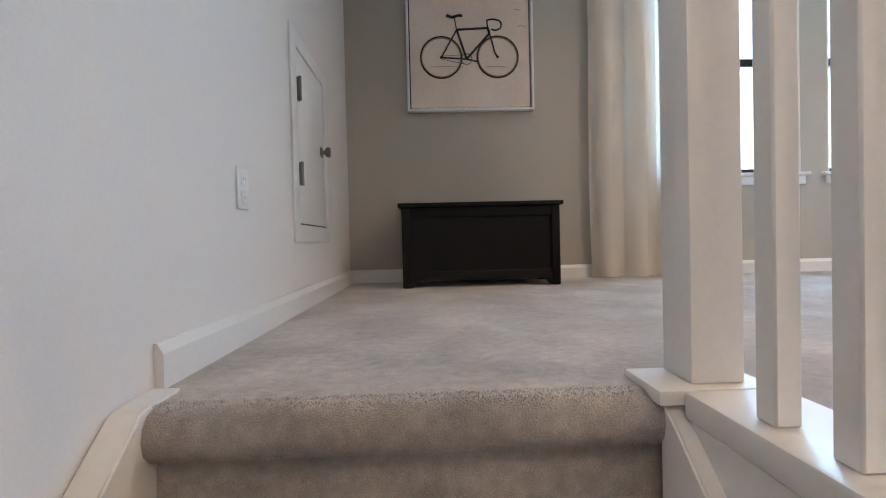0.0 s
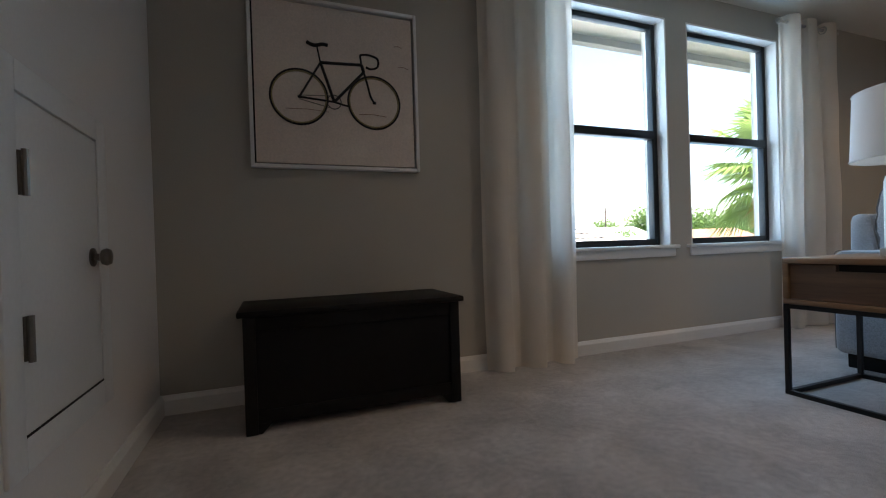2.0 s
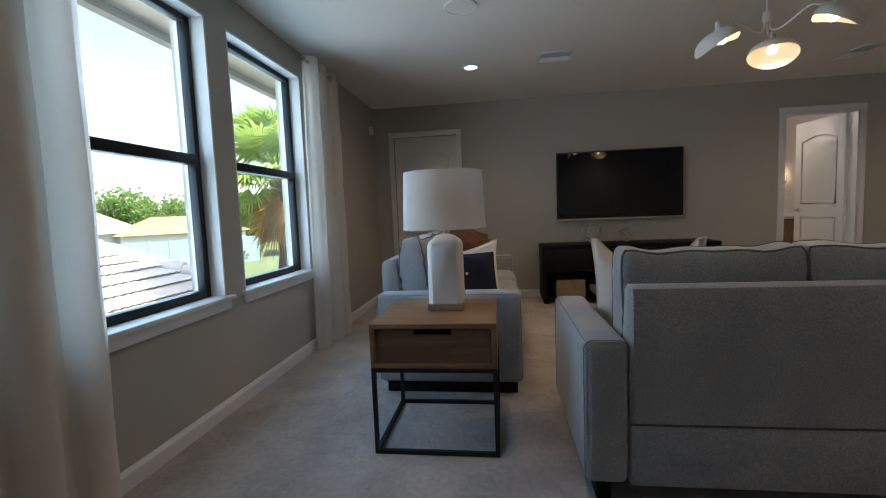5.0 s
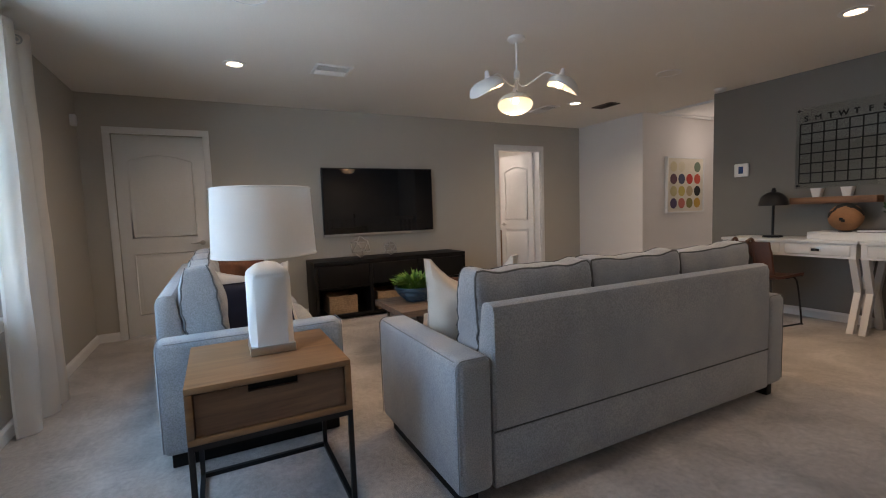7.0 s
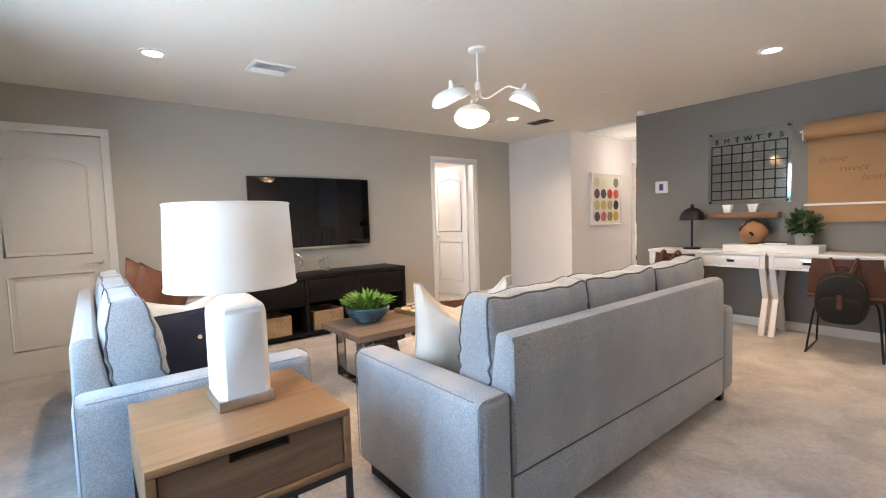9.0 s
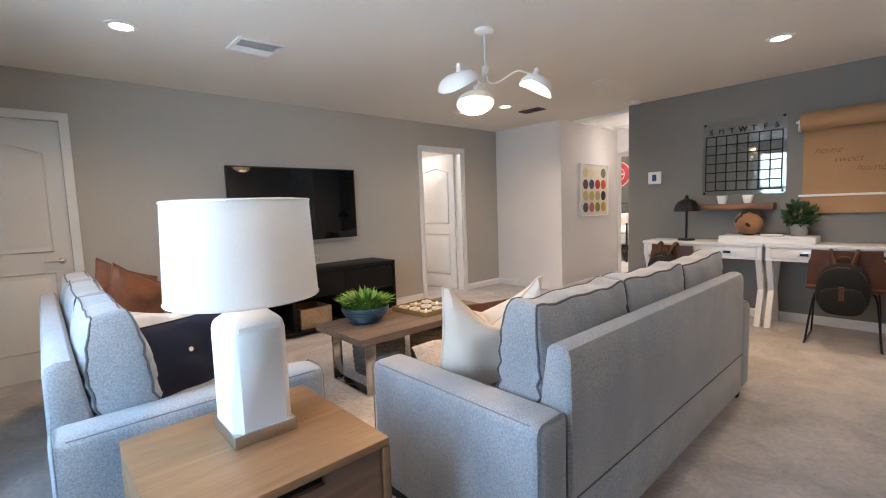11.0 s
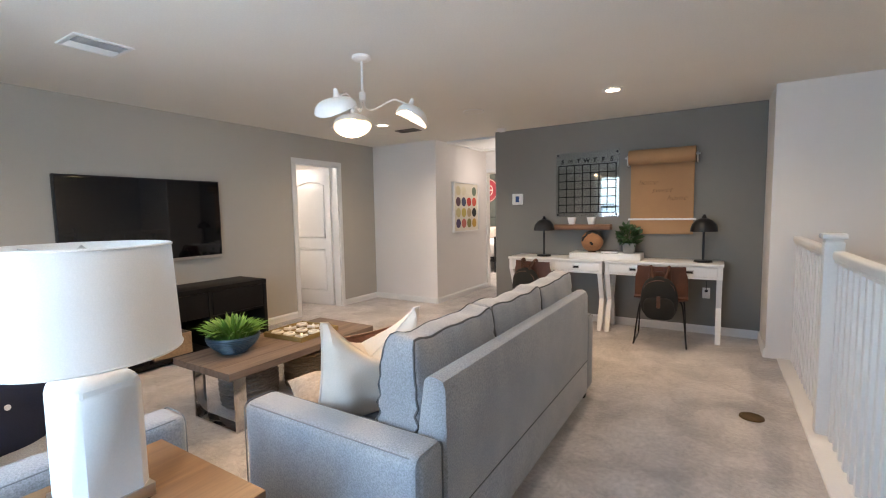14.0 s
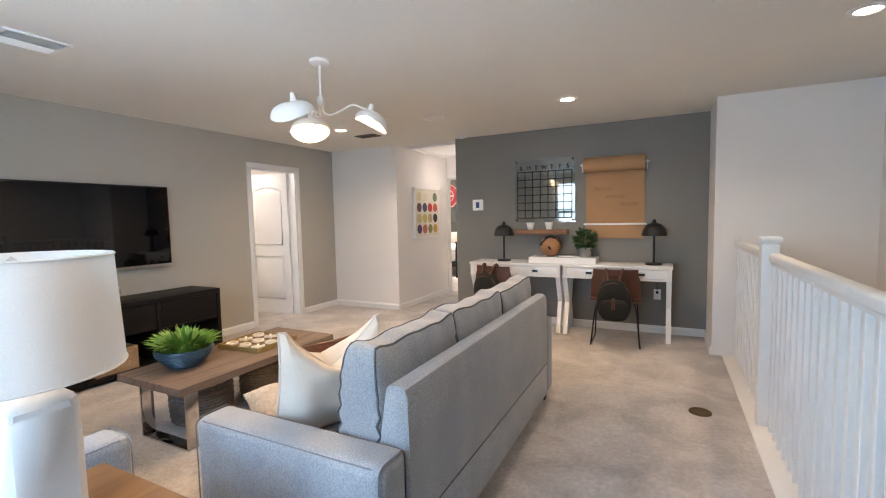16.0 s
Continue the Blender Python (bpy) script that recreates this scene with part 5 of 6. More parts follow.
part("ball", bm, M_CORK, gl)
part("stand", revolve([(0, -0.002), (0.05, -0.002), (0.05, 0.003), (0.02, 0.007), (0, 0.007)], 20), M_BLACKPAINT, gl)
bm = bmesh.new()
n = 60
for i in range(n):
    for j in range(28):
        th, ph = 2 * math.pi * i / n, math.pi * (j + 1) / 30
        f = lambda a, b: 0.1232 * Vector((math.sin(b) * math.cos(a), math.sin(b) * math.sin(a), math.cos(b)))
        v = f(th, ph)
        if noise.noise(v * 11 + Vector((3.3, 1.2, 0))) + 0.35 * (v.z / 0.12) > 0.40:
            q = [f(th, ph), f(th + 2 * math.pi / n, ph), f(th + 2 * math.pi / n, ph + math.pi / 30), f(th, ph + math.pi / 30)]
            bm.faces.new([bm.verts.new(p + Vector((0, 0, 0.125))) for p in q])
bmesh.ops.remove_doubles(bm, verts=bm.verts[:], dist=1e-5)
part("continents", bm, M_BLACKPAINT, gl, "black painted continents")

M_POT = surface("grey_cement_pot", (0.32, 0.31, 0.29), 0.85, 0, 0.15, 8, 80, 0.3, 0.002)
M_LEAF2 = surface("dark_green_leaf", (0.04, 0.10, 0.025), 0.5, 0, 0.4, 9, 60, 0.1, 0.001, (0.025, 0.06, 0.015))
pp = thing("desk_plant", "bushy green plant in a grey cement pot", "plant", Matrix.Translation((1.985, -2.99, 0.865)))
part("pot", revolve([(0, 0), (0.06, 0), (0.072, 0.11), (0.064, 0.112), (0.06, 0.095), (0, 0.095)], 26), M_POT, pp)


def leaf_cloud(n, center, radius, size, rnd, flat=1.0):
    bm = bmesh.new()
    for k in range(n):
        d = Vector((rnd.gauss(0, 1), rnd.gauss(0, 1), rnd.gauss(0, 1) * flat)).normalized()
        p = Vector(center) + d * radius * (0.45 + 0.6 * rnd.random())
        up = (d + Vector((rnd.uniform(-.6, .6), rnd.uniform(-.6, .6), rnd.uniform(-.2, .7)))).normalized()
        s = up.cross(Vector((rnd.gauss(0, 1), rnd.gauss(0, 1), rnd.gauss(0, 1)))).normalized()
        nn = up.cross(s)
        L = size * rnd.uniform(0.7, 1.3)
        a, b, c, e, m = [bm.verts.new(q) for q in (p, p + up * L * 0.5 + s * L * 0.3 + nn * L * 0.08, p + up * L - nn * L * 0.1, p + up * L * 0.5 - s * L * 0.3 + nn * L * 0.08, p + up * L * 0.5)]
        bm.faces.new((a, b, m))
        bm.faces.new((b, c, m))
        bm.faces.new((c, e, m))
        bm.faces.new((e, a, m))
    return bm


tagged(part("leaves", leaf_cloud(260, (0, 0, 0.20), 0.10, 0.055, random.Random(8)), M_LEAF2, pp), "", "", "", "stuff")
for k in range(5):
    a = k * 1.3
    part("stem", tube(bend([(0, 0, 0.09), (0.02 * math.cos(a), 0.02 * math.sin(a), 0.15), (0.06 * math.cos(a), 0.06 * math.sin(a), 0.23)], 3), 0.003, 5), M_LEAF2, pp)
M_BOOK = surface("dark_book_cover", (0.05, 0.03, 0.03), 0.6, 0, 0.2, 6, 60, 0.1)
bk = thing("book", "dark book with pale pages lying on the riser", "book", pose(2.18, -2.94, 0.865, 0, 0, 8))
part("cover", box(-0.09, 0.09, -0.065, 0.065, 0.022, 0.026, 0.001), M_BOOK, bk)
part("pages", box(-0.086, 0.086, -0.061, 0.061, 0.004, 0.022), M_WHITECLOTH, bk)
part("cover", box(-0.09, 0.09, -0.065, 0.065, 0.0, 0.004, 0.001), M_BOOK, bk)

sh = thing("floating_shelf", "rustic wooden floating shelf below the calendar", "shelf", Matrix.Translation((2.53, SY, 1.118)))
M_RUSTIC = wood("rustic_brown_wood", (0.28, 0.14, 0.07), (0.11, 0.05, 0.03), "x", 1.2, 0.65)
part("board", box(-0.325, 0.325, 0.0, 0.15, 0.0, 0.062, 0.003), M_RUSTIC, sh)
for x in (2.43, 2.66):
    v = thing("faceted_ornament", "white faceted ceramic ornament on the shelf", "ornament", Matrix.Translation((x, SY + 0.075, 1.18)) @ Matrix.Scale(0.85, 4), "faceted ornaments")
    bm = bmesh.new()
    b0 = [bm.verts.new(p) for p in ((-0.032, -0.032, 0), (0.032, -0.032, 0), (0.032, 0.032, 0), (-0.032, 0.032, 0))]
    t0 = [bm.verts.new(p) for p in ((-0.052, -0.04, 0.1), (0.052, -0.04, 0.1), (0.052, 0.04, 0.1), (-0.052, 0.04, 0.1))]
    mid = [bm.verts.new(p) for p in ((0, -0.05, 0.055), (0.05, 0, 0.055), (0, 0.05, 0.055), (-0.05, 0, 0.055))]
    for i in range(4):
        j = (i + 1) % 4
        for tri in ((b0[i], b0[j], mid[i]), (b0[j], t0[j], mid[i]), (t0[j], t0[i], mid[i]), (t0[i], b0[i], mid[i])):
            bm.faces.new(tri)
    bm.faces.new(b0)
    bm.faces.new(t0)
    part("body", bm, M_CERAMIC, v, "", False)

# acrylic calendar
M_ACRYLIC = glass_material("clear_acrylic", (0.93, 0.95, 0.95), 0.0, 0.085)
FACE = pose(0, 0, 0, 90, 0, 180)
cal = thing("wall_calendar", "clear acrylic wall calendar with a black grid", "calendar", Matrix.Translation((2.503, SY, 1.66)))
p = part("panel", box(-0.37, 0.37, 0.016, 0.022, -0.39, 0.385, 0.001), M_ACRYLIC, cal, "clear acrylic sheet", False)
GX, GZ0, GZ1 = 0.335, -0.34, 0.23
for k in range(8):
    x = -GX + 2 * GX * k / 7
    part("grid_line", box(x - 0.0055, x + 0.0055, 0.0225, 0.0235, GZ0 - 0.004, GZ1 + 0.004), M_BLACKPAINT, cal)
for k in range(7):
    z = GZ0 + (GZ1 - GZ0) * k / 6
    part("grid_line", box(-GX, GX, 0.0226, 0.0236, z - 0.0055, z + 0.0055), M_BLACKPAINT, cal)
for k, ch in enumerate("SMTWTFS"):
    letters("letter", ch, 0.072, M_BLACKPAINT, Matrix.Translation((GX - 2 * GX * (k + 0.5) / 7, 0.0235, 0.255)) @ FACE, cal, 0.0015, 0.0, 0.0 if ch == "M" else 0.0022)
for x in (-0.345, 0.345):
    for z in (-0.365, 0.36):
        part("standoff", revolve([(0, 0), (0.011, 0), (0.011, 0.022), (0.013, 0.0225), (0.013, 0.03), (0, 0.031)], 14, None, Matrix.Translation((x, 0, z)) @ Matrix.Rotation(radians(-90), 4, "X")), M_BLACKMETAL, cal, "black standoff")

# kraft paper roll
M_KRAFT = surface("brown_kraft_paper", (0.42, 0.235, 0.115), 0.8, 0, 0.1, 3, 160, 0.15, 0.001)
M_BROWNINK = surface("brown_marker", (0.15, 0.075, 0.03), 0.8, 0, 0.2, 6, 60, 0.0)
kr = thing("kraft_paper_roll", "wall-mounted roll of brown kraft paper with writing", "paper roll", Matrix.Translation((1.69, SY, 1.92)))
part("roll", tube([(-0.325, 0.105, 0), (0.325, 0.105, 0)], 0.082, 32), M_KRAFT, kr)
bm = bmesh.new()
rows = []
for k in range(15):
    f = k / 14
    y = 0.045 - 0.026 * min(1.0, f / 0.75) ** 0.7 + (0.012 * math.sin((f - 0.8) * 12) if f > 0.8 else 0)
    rows.append([bm.verts.new((x, max(y, 0.012), -0.85 * f)) for x in (-0.315, 0.315)] + [bm.verts.new((x, max(y, 0.012) - 0.0015, -0.85 * f)) for x in (-0.315, 0.315)])
for a, b in zip(rows, rows[1:]):
    bm.faces.new((a[0], a[1], b[1], b[0]))
    bm.faces.new((a[2], a[3], b[3], b[2]))
    bm.faces.new((a[0], a[2], b[2], b[0]))
    bm.faces.new((a[1], a[3], b[3], b[1]))
part("sheet", bm, M_KRAFT, kr)
part("rod", tube([(-0.365, 0.105, 0), (0.365, 0.105, 0)], 0.011, 8), M_PLASTIC, kr)
for s in (-1, 1):
    part("bracket", box(s * 0.342 - 0.005, s * 0.342 + 0.005, 0, 0.118, -0.085, 0.02, 0.003), M_PLASTIC, kr, "white bracket")
part("hold_bar", box(-0.34, 0.34, 0.0, 0.034, -0.695, -0.675, 0.003), M_PLASTIC, kr, "white tear bar")
for x, z, word in ((0.14, -0.30, "home"), (0.0, -0.39, "sweet"), (-0.15, -0.48, "home")):
    fz = -z / 0.85
    yy = 0.045 - 0.026 * min(1.0, fz / 0.75) ** 0.7
    letters("writing", word, 0.085, M_BROWNINK, Matrix.Translation((x, yy + 0.006, z)) @ FACE, kr, 0.0005, 0.4, -0.0016)

th = thing("thermostat", "white wall thermostat with a small blue screen", "thermostat", Matrix.Translation((3.385, SY, 1.505)))
M_BLUESCREEN = surface("blue_lcd", (0.05, 0.10, 0.25), 0.2, 0, 0.1, 6, 60, 0.0)
part("case", box(-0.075, 0.075, 0, 0.022, -0.072, 0.072, 0.012, 3), M_PLASTIC, th)
part("bezel", box(-0.045, 0.045, 0.022, 0.024, -0.05, 0.05, 0.001), M_PLASTIC, th)
part("screen", box(-0.024, 0.024, 0.0235, 0.0255, -0.038, 0.038), M_BLUESCREEN, th)
o = outlet(Matrix.Translation((1.236, SY, 0.44)) @ pose(0, 0, 0, 0, 0, 180), "white duplex outlet below the desk")
cord = thing("power_cord", "black power cord plugged in below the desk", "cord", Matrix.Translation((1.236, SY + 0.012, 0.465)))
part("plug", box(-0.014, 0.014, -0.004, 0.02, -0.012, 0.012, 0.003), M_BLACKMETAL, cord)
part("cable", tube(bend([(0, 0.015, 0), (0.0, 0.03, 0.06), (0.005, 0.02, 0.15), (0.01, 0.015, 0.25), (0.012, 0.012, 0.30)], 5), 0.0035, 6), M_BLACKMETAL, cord)

# floor box by the railing
fbx = thing("floor_outlet", "round brass floor outlet cover set in the carpet", "outlet", Matrix.Translation((0.93, -1.105, 0)))
M_BRASS = surface("aged_brass", (0.19, 0.12, 0.05), 0.5, 0.7, 0.3, 9, 80, 0.1)
part("ring", revolve([(0.055, 0.001), (0.07, 0.001), (0.068, 0.008), (0.055, 0.009), (0.055, 0.001)], 32), M_BRASS, fbx)
part("lid", revolve([(0, 0.002), (0.054, 0.002), (0.054, 0.007), (0, 0.007)], 32), M_BRASS, fbx)

# ---- ceiling ----
M_BULB = glow("lamp_glow", (1.0, 0.80, 0.55), 2.6)
M_BULB2 = glow("bulb_glow", (1.0, 0.68, 0.36), 4.5)


def downlight(x, y):
    d = thing("recessed_downlight", "round recessed ceiling downlight, lit warm white", "downlight", Matrix.Translation((x, y, CZ)), "recessed downlights")
    part("trim_ring", revolve([(0.055, -0.002), (0.09, -0.001), (0.092, -0.006), (0.062, -0.010), (0.055, -0.002)], 32), M_PLASTIC, d)
    part("lens", revolve([(0, -0.0035), (0.056, -0.0035), (0.056, -0.002), (0, -0.002)], 28), M_BULB, d, "glowing lens")


# the fifth fitting is unseen, added by symmetry with the other four
CANS = ((4.505, 1.755), (1.97, -1.91), (4.58, -1.93), (0.22, -0.90), (1.97, 1.755))
for x, y in CANS:
    downlight(x, y)


def ceiling_speaker(x, y):
    d = thing("ceiling_speaker", "round white ceiling speaker grille", "speaker", Matrix.Translation((x, y, CZ)), "ceiling speakers")
    part("ring", revolve([(0.1, -0.001), (0.112, -0.001), (0.11, -0.008), (0.1, -0.009), (0.1, -0.001)], 36), M_PLASTIC, d)
    part("grille", revolve([(0, -0.005), (0.1, -0.005), (0.1, -0.002), (0, -0.002)], 36), M_CEIL, d)


ceiling_speaker(3.28, 1.737)
ceiling_speaker(3.355, -1.93)


def air_vent(x, y, w, d, label, dark):
    v = thing("ceiling_vent", label, "vent", Matrix.Translation((x, y, CZ)), "ceiling vents")
    for bx in ((-w, -w + 0.025, -d, d), (w - 0.025, w, -d, d), (-w + 0.025, w - 0.025, -d, -d + 0.025), (-w + 0.025, w - 0.025, d - 0.025, d)):
        part("frame_bar", box(bx[0], bx[1], bx[2], bx[3], -0.012, -0.001, 0.003), M_PLASTIC if not dark else M_BRONZEVENT, v)
    # dark sheet that gives the shade behind the slats
    part("backing", box(-w + 0.02, w - 0.02, -d + 0.02, d - 0.02, -0.003, -0.001), M_GAPSHADE, v)
    n = int(2 * (w - 0.025) / 0.024)
    for k in range(n):
        xx = -w + 0.025 + (k + 0.5) * 2 * (w - 0.025) / n
        bm = box(-0.010, 0.010, -d + 0.025, d - 0.025, -0.0008, 0.0008)
        s = part("slat", bm, M_PLASTIC if not dark else M_BRONZEVENT, v, "", False)
        s.matrix_basis = pose(xx, 0, -0.0075, 0, 50 if xx > 0 else -50, 0)


M_BRONZEVENT = surface("dark_vent_metal", (0.10, 0.085, 0.075), 0.5, 0.4, 0.1, 5, 60, 0.05)
air_vent(4.385, 1.01, 0.135, 0.155, "white louvred ceiling supply vent", False)
air_vent(4.53, -2.38, 0.15, 0.085, "dark louvred ceiling vent", True)
air_vent(4.95, -1.75, 0.2, 0.1, "white louvred return vent", False)
sm = thing("smoke_detector", "white round smoke detector on the ceiling", "smoke detector", Matrix.Translation((3.53, -3.03, CZ)))
part("base", revolve([(0, -0.001), (0.062, -0.001), (0.064, -0.012), (0, -0.012)], 28), M_PLASTIC, sm)
part("dome", revolve([(0.058, -0.012), (0.052, -0.03), (0.03, -0.038), (0, -0.039)], 28), M_PLASTIC, sm)
sn = thing("motion_sensor", "small white sensor box high in the corner", "sensor", Matrix.Translation((5.64, NY, 2.10)))
part("case", box(-0.03, 0.03, -0.045, 0.0, -0.05, 0.05, 0.008, 3), M_PLASTIC, sn)
part("lens", box(-0.02, 0.02, -0.048, -0.044, -0.03, 0.005, 0.003), M_CERAMIC, sn)

# three-armed chandelier
M_WHITEMETAL = surface("white_enamel_metal", (0.82, 0.80, 0.77), 0.35, 0, 0.04, 4, 60, 0.03)
ch = thing("chandelier", "white three-arm chandelier with shell-shaped shades, lit", "chandelier", Matrix.Translation((3.205, -0.045, CZ)))
part("canopy", revolve([(0, -0.001), (0.062, -0.001), (0.064, -0.018), (0.05, -0.028), (0.012, -0.034), (0, -0.034)], 30), M_WHITEMETAL, ch)
part("rod", tube([(0, 0, -0.03), (0, 0, -0.25)], 0.0075, 10), M_WHITEMETAL, ch)
part("hub", revolve([(0, -0.235), (0.02, -0.236), (0.023, -0.25), (0.023, -0.29), (0.015, -0.298), (0, -0.298)], 18), M_WHITEMETAL, ch)


def chandelier_arm(az, reach, dip, rise, tilt):
    d = Vector((math.cos(radians(az)), math.sin(radians(az)), 0))
    pts = bend([Vector((0, 0, -0.28)) + d * 0.012, Vector((0, 0, -0.338)) + d * 0.022, Vector((0, 0, dip)) + d * reach * 0.25, Vector((0, 0, rise)) + d * reach * 0.62, Vector((0, 0, rise - 0.012)) + d * reach * 0.8, Vector((0, 0, -0.325)) + d * reach], 5)
    arm = part("arm", tube(pts, 0.0062, 8), M_WHITEMETAL, ch)
    tip = pts[-1]
    m = Matrix.Translation(tip) @ Matrix.Rotation(radians(az), 4, "Z") @ Matrix.Rotation(radians(tilt), 4, "Y")
    # shell shade: a dome pulled out to one side with a wavy rim
    bm = bmesh.new()
    seg, rg = 36, 9
    rows = []
    for off in (0.0, 0.003):
        g = []
        for k in range(rg + 1):
            f = k / rg
            row = []
            for i in range(seg):
                a = 2 * math.pi * i / seg
                R = (0.109 + 0.036 * math.cos(a) - 0.010 * math.cos(2 * a) - 0.008 * math.cos(3 * a)) * (math.sin(f * math.pi / 2) ** 0.8) + 0.014
                z = -0.078 * (1 - math.cos(f * math.pi / 2)) - 0.014 * f * math.cos(2 * a) * f - 0.018 * f * f * math.cos(a)
                row.append(bm.verts.new(m @ Vector(((R - off) * math.cos(a), (R - off) * math.sin(a), z - off * 0.6))))
            g.append(row)
        rows.append(g)
    for g in rows:
        for k in range(rg):
            for i in range(seg):
                j = (i + 1) % seg
                bm.faces.new((g[k][i], g[k][j], g[k + 1][j], g[k + 1][i]))
    for k in (0, rg):
        for i in range(seg):
            j = (i + 1) % seg
            bm.faces.new((rows[0][k][i], rows[0][k][j], rows[1][k][j], rows[1][k][i]))
    s = part("shade", bm, M_WHITEMETAL, arm, "white enamel shell shade")
    part("socket_cap", revolve([(0.0, 0.052), (0.010, 0.05), (0.015, 0.04), (0.017, 0.02), (0.024, 0.004), (0.026, -0.006), (0.0, -0.006)], 16, None, m), M_WHITEMETAL, arm)
    part("bulb", revolve([(0, -0.01), (0.012, -0.014), (0.014, -0.03), (0.026, -0.052), (0.022, -0.074), (0, -0.084)], 18, None, m), M_BULB2, arm, "glowing bulb")


for az, reach in ((97, 0.275), (216, 0.32), (-34, 0.30)):
    chandelier_arm(az, reach, -0.345, -0.285, 16)

# ---- hallway, bedroom and the room beyond the east door ----
art = thing("framed_dot_art", "white-framed print of coloured dots in rows", "picture", Matrix.Translation((HX1, -4.075, 1.43)) @ pose(0, 0, 0, 0, 0, -90))
M_PAPER = surface("cream_art_paper", (0.72, 0.66, 0.55), 0.85, 0, 0.05, 4, 120, 0.1)
part("paper", box(-0.4, 0.4, -0.03, -0.004, -0.38, 0.38), M_PAPER, art)
for bx in ((-0.415, -0.395, -0.395, 0.395), (0.395, 0.415, -0.395, 0.395), (-0.395, 0.395, 0.375, 0.395), (-0.395, 0.395, -0.395, -0.375)):
    part("frame_bar", box(bx[0], bx[1], -0.045, -0.001, bx[2], bx[3], 0.002), M_TRIM, art, "white frame bar")
DOTS = [["d8c9a0", "ddd2b4", "e3d9c4", "6f7d66"], ["6a4a55", "4a5068", "c23a2c", "d4543c"], ["c9bb86", "c8b25a", "b9a27a", "2a2a28"], ["5a4a6a", "c4675a", "8a8448", "c79a3a"]]
for r in range(4):
    for q in range(4):
        hx_ = DOTS[r][q]
        col = [(int(hx_[i:i + 2], 16) / 255) ** 2.2 for i in (0, 2, 4)]
        grey_ = sum(col) / 3
        col = [0.92 * c + 0.08 * grey_ for c in col]
        mt = surface("dot_ink_" + hx_, col, 0.8, 0, 0.1, 8, 60, 0.0)
        part("dot", revolve([(0, 0), (0.073, 0), (0.073, 0.002), (0, 0.002)], 24, None, Matrix.Translation((-0.264 + 0.176 * q, -0.03, 0.258 - 0.172 * r)) @ Matrix.Rotation(radians(90), 4, "X")), mt, art)
hatch = thing("attic_hatch", "white attic hatch panel in the hallway ceiling", "hatch", Matrix.Translation((4.18, -4.0, CZ)), "", "structure")
part("panel", box(-0.36, 0.36, -0.5, 0.5, -0.008, -0.002), M_TRIM, hatch)
for bx in ((-0.42, -0.36, -0.56, 0.56), (0.36, 0.42, -0.56, 0.56), (-0.36, 0.36, -0.56, -0.5), (-0.36, 0.36, 0.5, 0.56)):
    part("casing", box(bx[0], bx[1], bx[2], bx[3], -0.032, -0.001, 0.004), M_TRIM, hatch)

M_GREENWALL = surface("dark_green_paint", (0.10, 0.115, 0.10), 0.75, 0, 0.06, 0.9, 120, 0.2, 0.001)
structure("wall_bedroom_south", box(2.5, 9.5, -9.3, -9.2, -0.05, CZ), M_GREENWALL, "dark green bedroom wall", "wall")
structure("wall_bedroom_west", box(2.4, 2.5, -9.3, HEND - 0.12, -0.05, CZ), M_WHITEWALL, "white bedroom wall", "wall")
structure("wall_bedroom_east", box(9.5, 9.6, -9.3, NY, -0.05, CZ), M_WHITEWALL, "white wall of the far rooms", "wall")
structure("wall_bedroom_north", box(HX1 + 0.12, 9.5, HEND - 0.12, HEND, -0.05, CZ), M_WHITEWALL, "white bedroom wall", "wall")
structure("wall_bedroom_north_b", box(2.5, HX0 - 0.12, HEND - 0.12, HEND, -0.05, CZ), M_WHITEWALL, "white bedroom wall", "wall")
structure("wall_bath_north", box(EX + 0.12, 9.5, 0.5, 0.6, -0.05, CZ), M_WHITEWALL, "white bathroom wall", "wall")
structure("wall_bath_south", box(EX + 0.12, 9.5, -3.33, -3.21, -0.05, CZ), M_WHITEWALL, "white bathroom wall", "wall")
M_RED = surface("red_enamel_sign", (0.45, 0.03, 0.05), 0.5, 0, 0.2, 5, 60, 0.05)
sg = thing("round_wall_sign", "round red and white sign on the bedroom wall", "sign", Matrix.Translation((6.75, -9.2, 1.95)))
part("disc", revolve([(0, 0), (0.34, 0), (0.34, 0.02), (0, 0.02)], 40, None, Matrix.Rotation(radians(-90), 4, "X")), M_RED, sg)
for r in (0.32, 0.17):
    part("ring", tube([(r * math.cos(i * math.pi / 20), 0.021, r * math.sin(i * math.pi / 20)) for i in range(40)], 0.012, 6, True), M_PIECE, sg)
part("stripe", box(-0.16, 0.16, 0.018, 0.024, -0.02, 0.02), M_PIECE, sg)
bed = thing("bed", "black metal bed with white and peach bedding", "bed", Matrix.Translation((6.0, -7.6, 0)))
part("mattress", cushion_mesh(1.3, 1.9, 0.28, 9, 0.02, 6, 0.003, 2), M_WHITECLOTH, bed).matrix_basis = pose(0, 0, 0.46)
part("duvet", cushion_mesh(1.4, 1.4, 0.16, 7, 0.08, 8, 0.02, 5), M_WHITECLOTH, bed).matrix_basis = pose(0, 0.2, 0.6)
part("frame", box(-0.7, 0.7, -1.0, 1.0, 0.24, 0.31, 0.01), M_BLACKMETAL, bed)
for x in (-0.68, 0.68):
    for y in (-0.98, 0.98):
        part("post", tube([(x, y, 0), (x, y, 1.25 if y < 0 else 0.8)], 0.022, 8), M_BLACKMETAL, bed)
for z in (0.75, 0.95, 1.2):
    part("headboard_rail", tube([(-0.68, -0.98, z), (0.68, -0.98, z)], 0.014, 8), M_BLACKMETAL, bed)
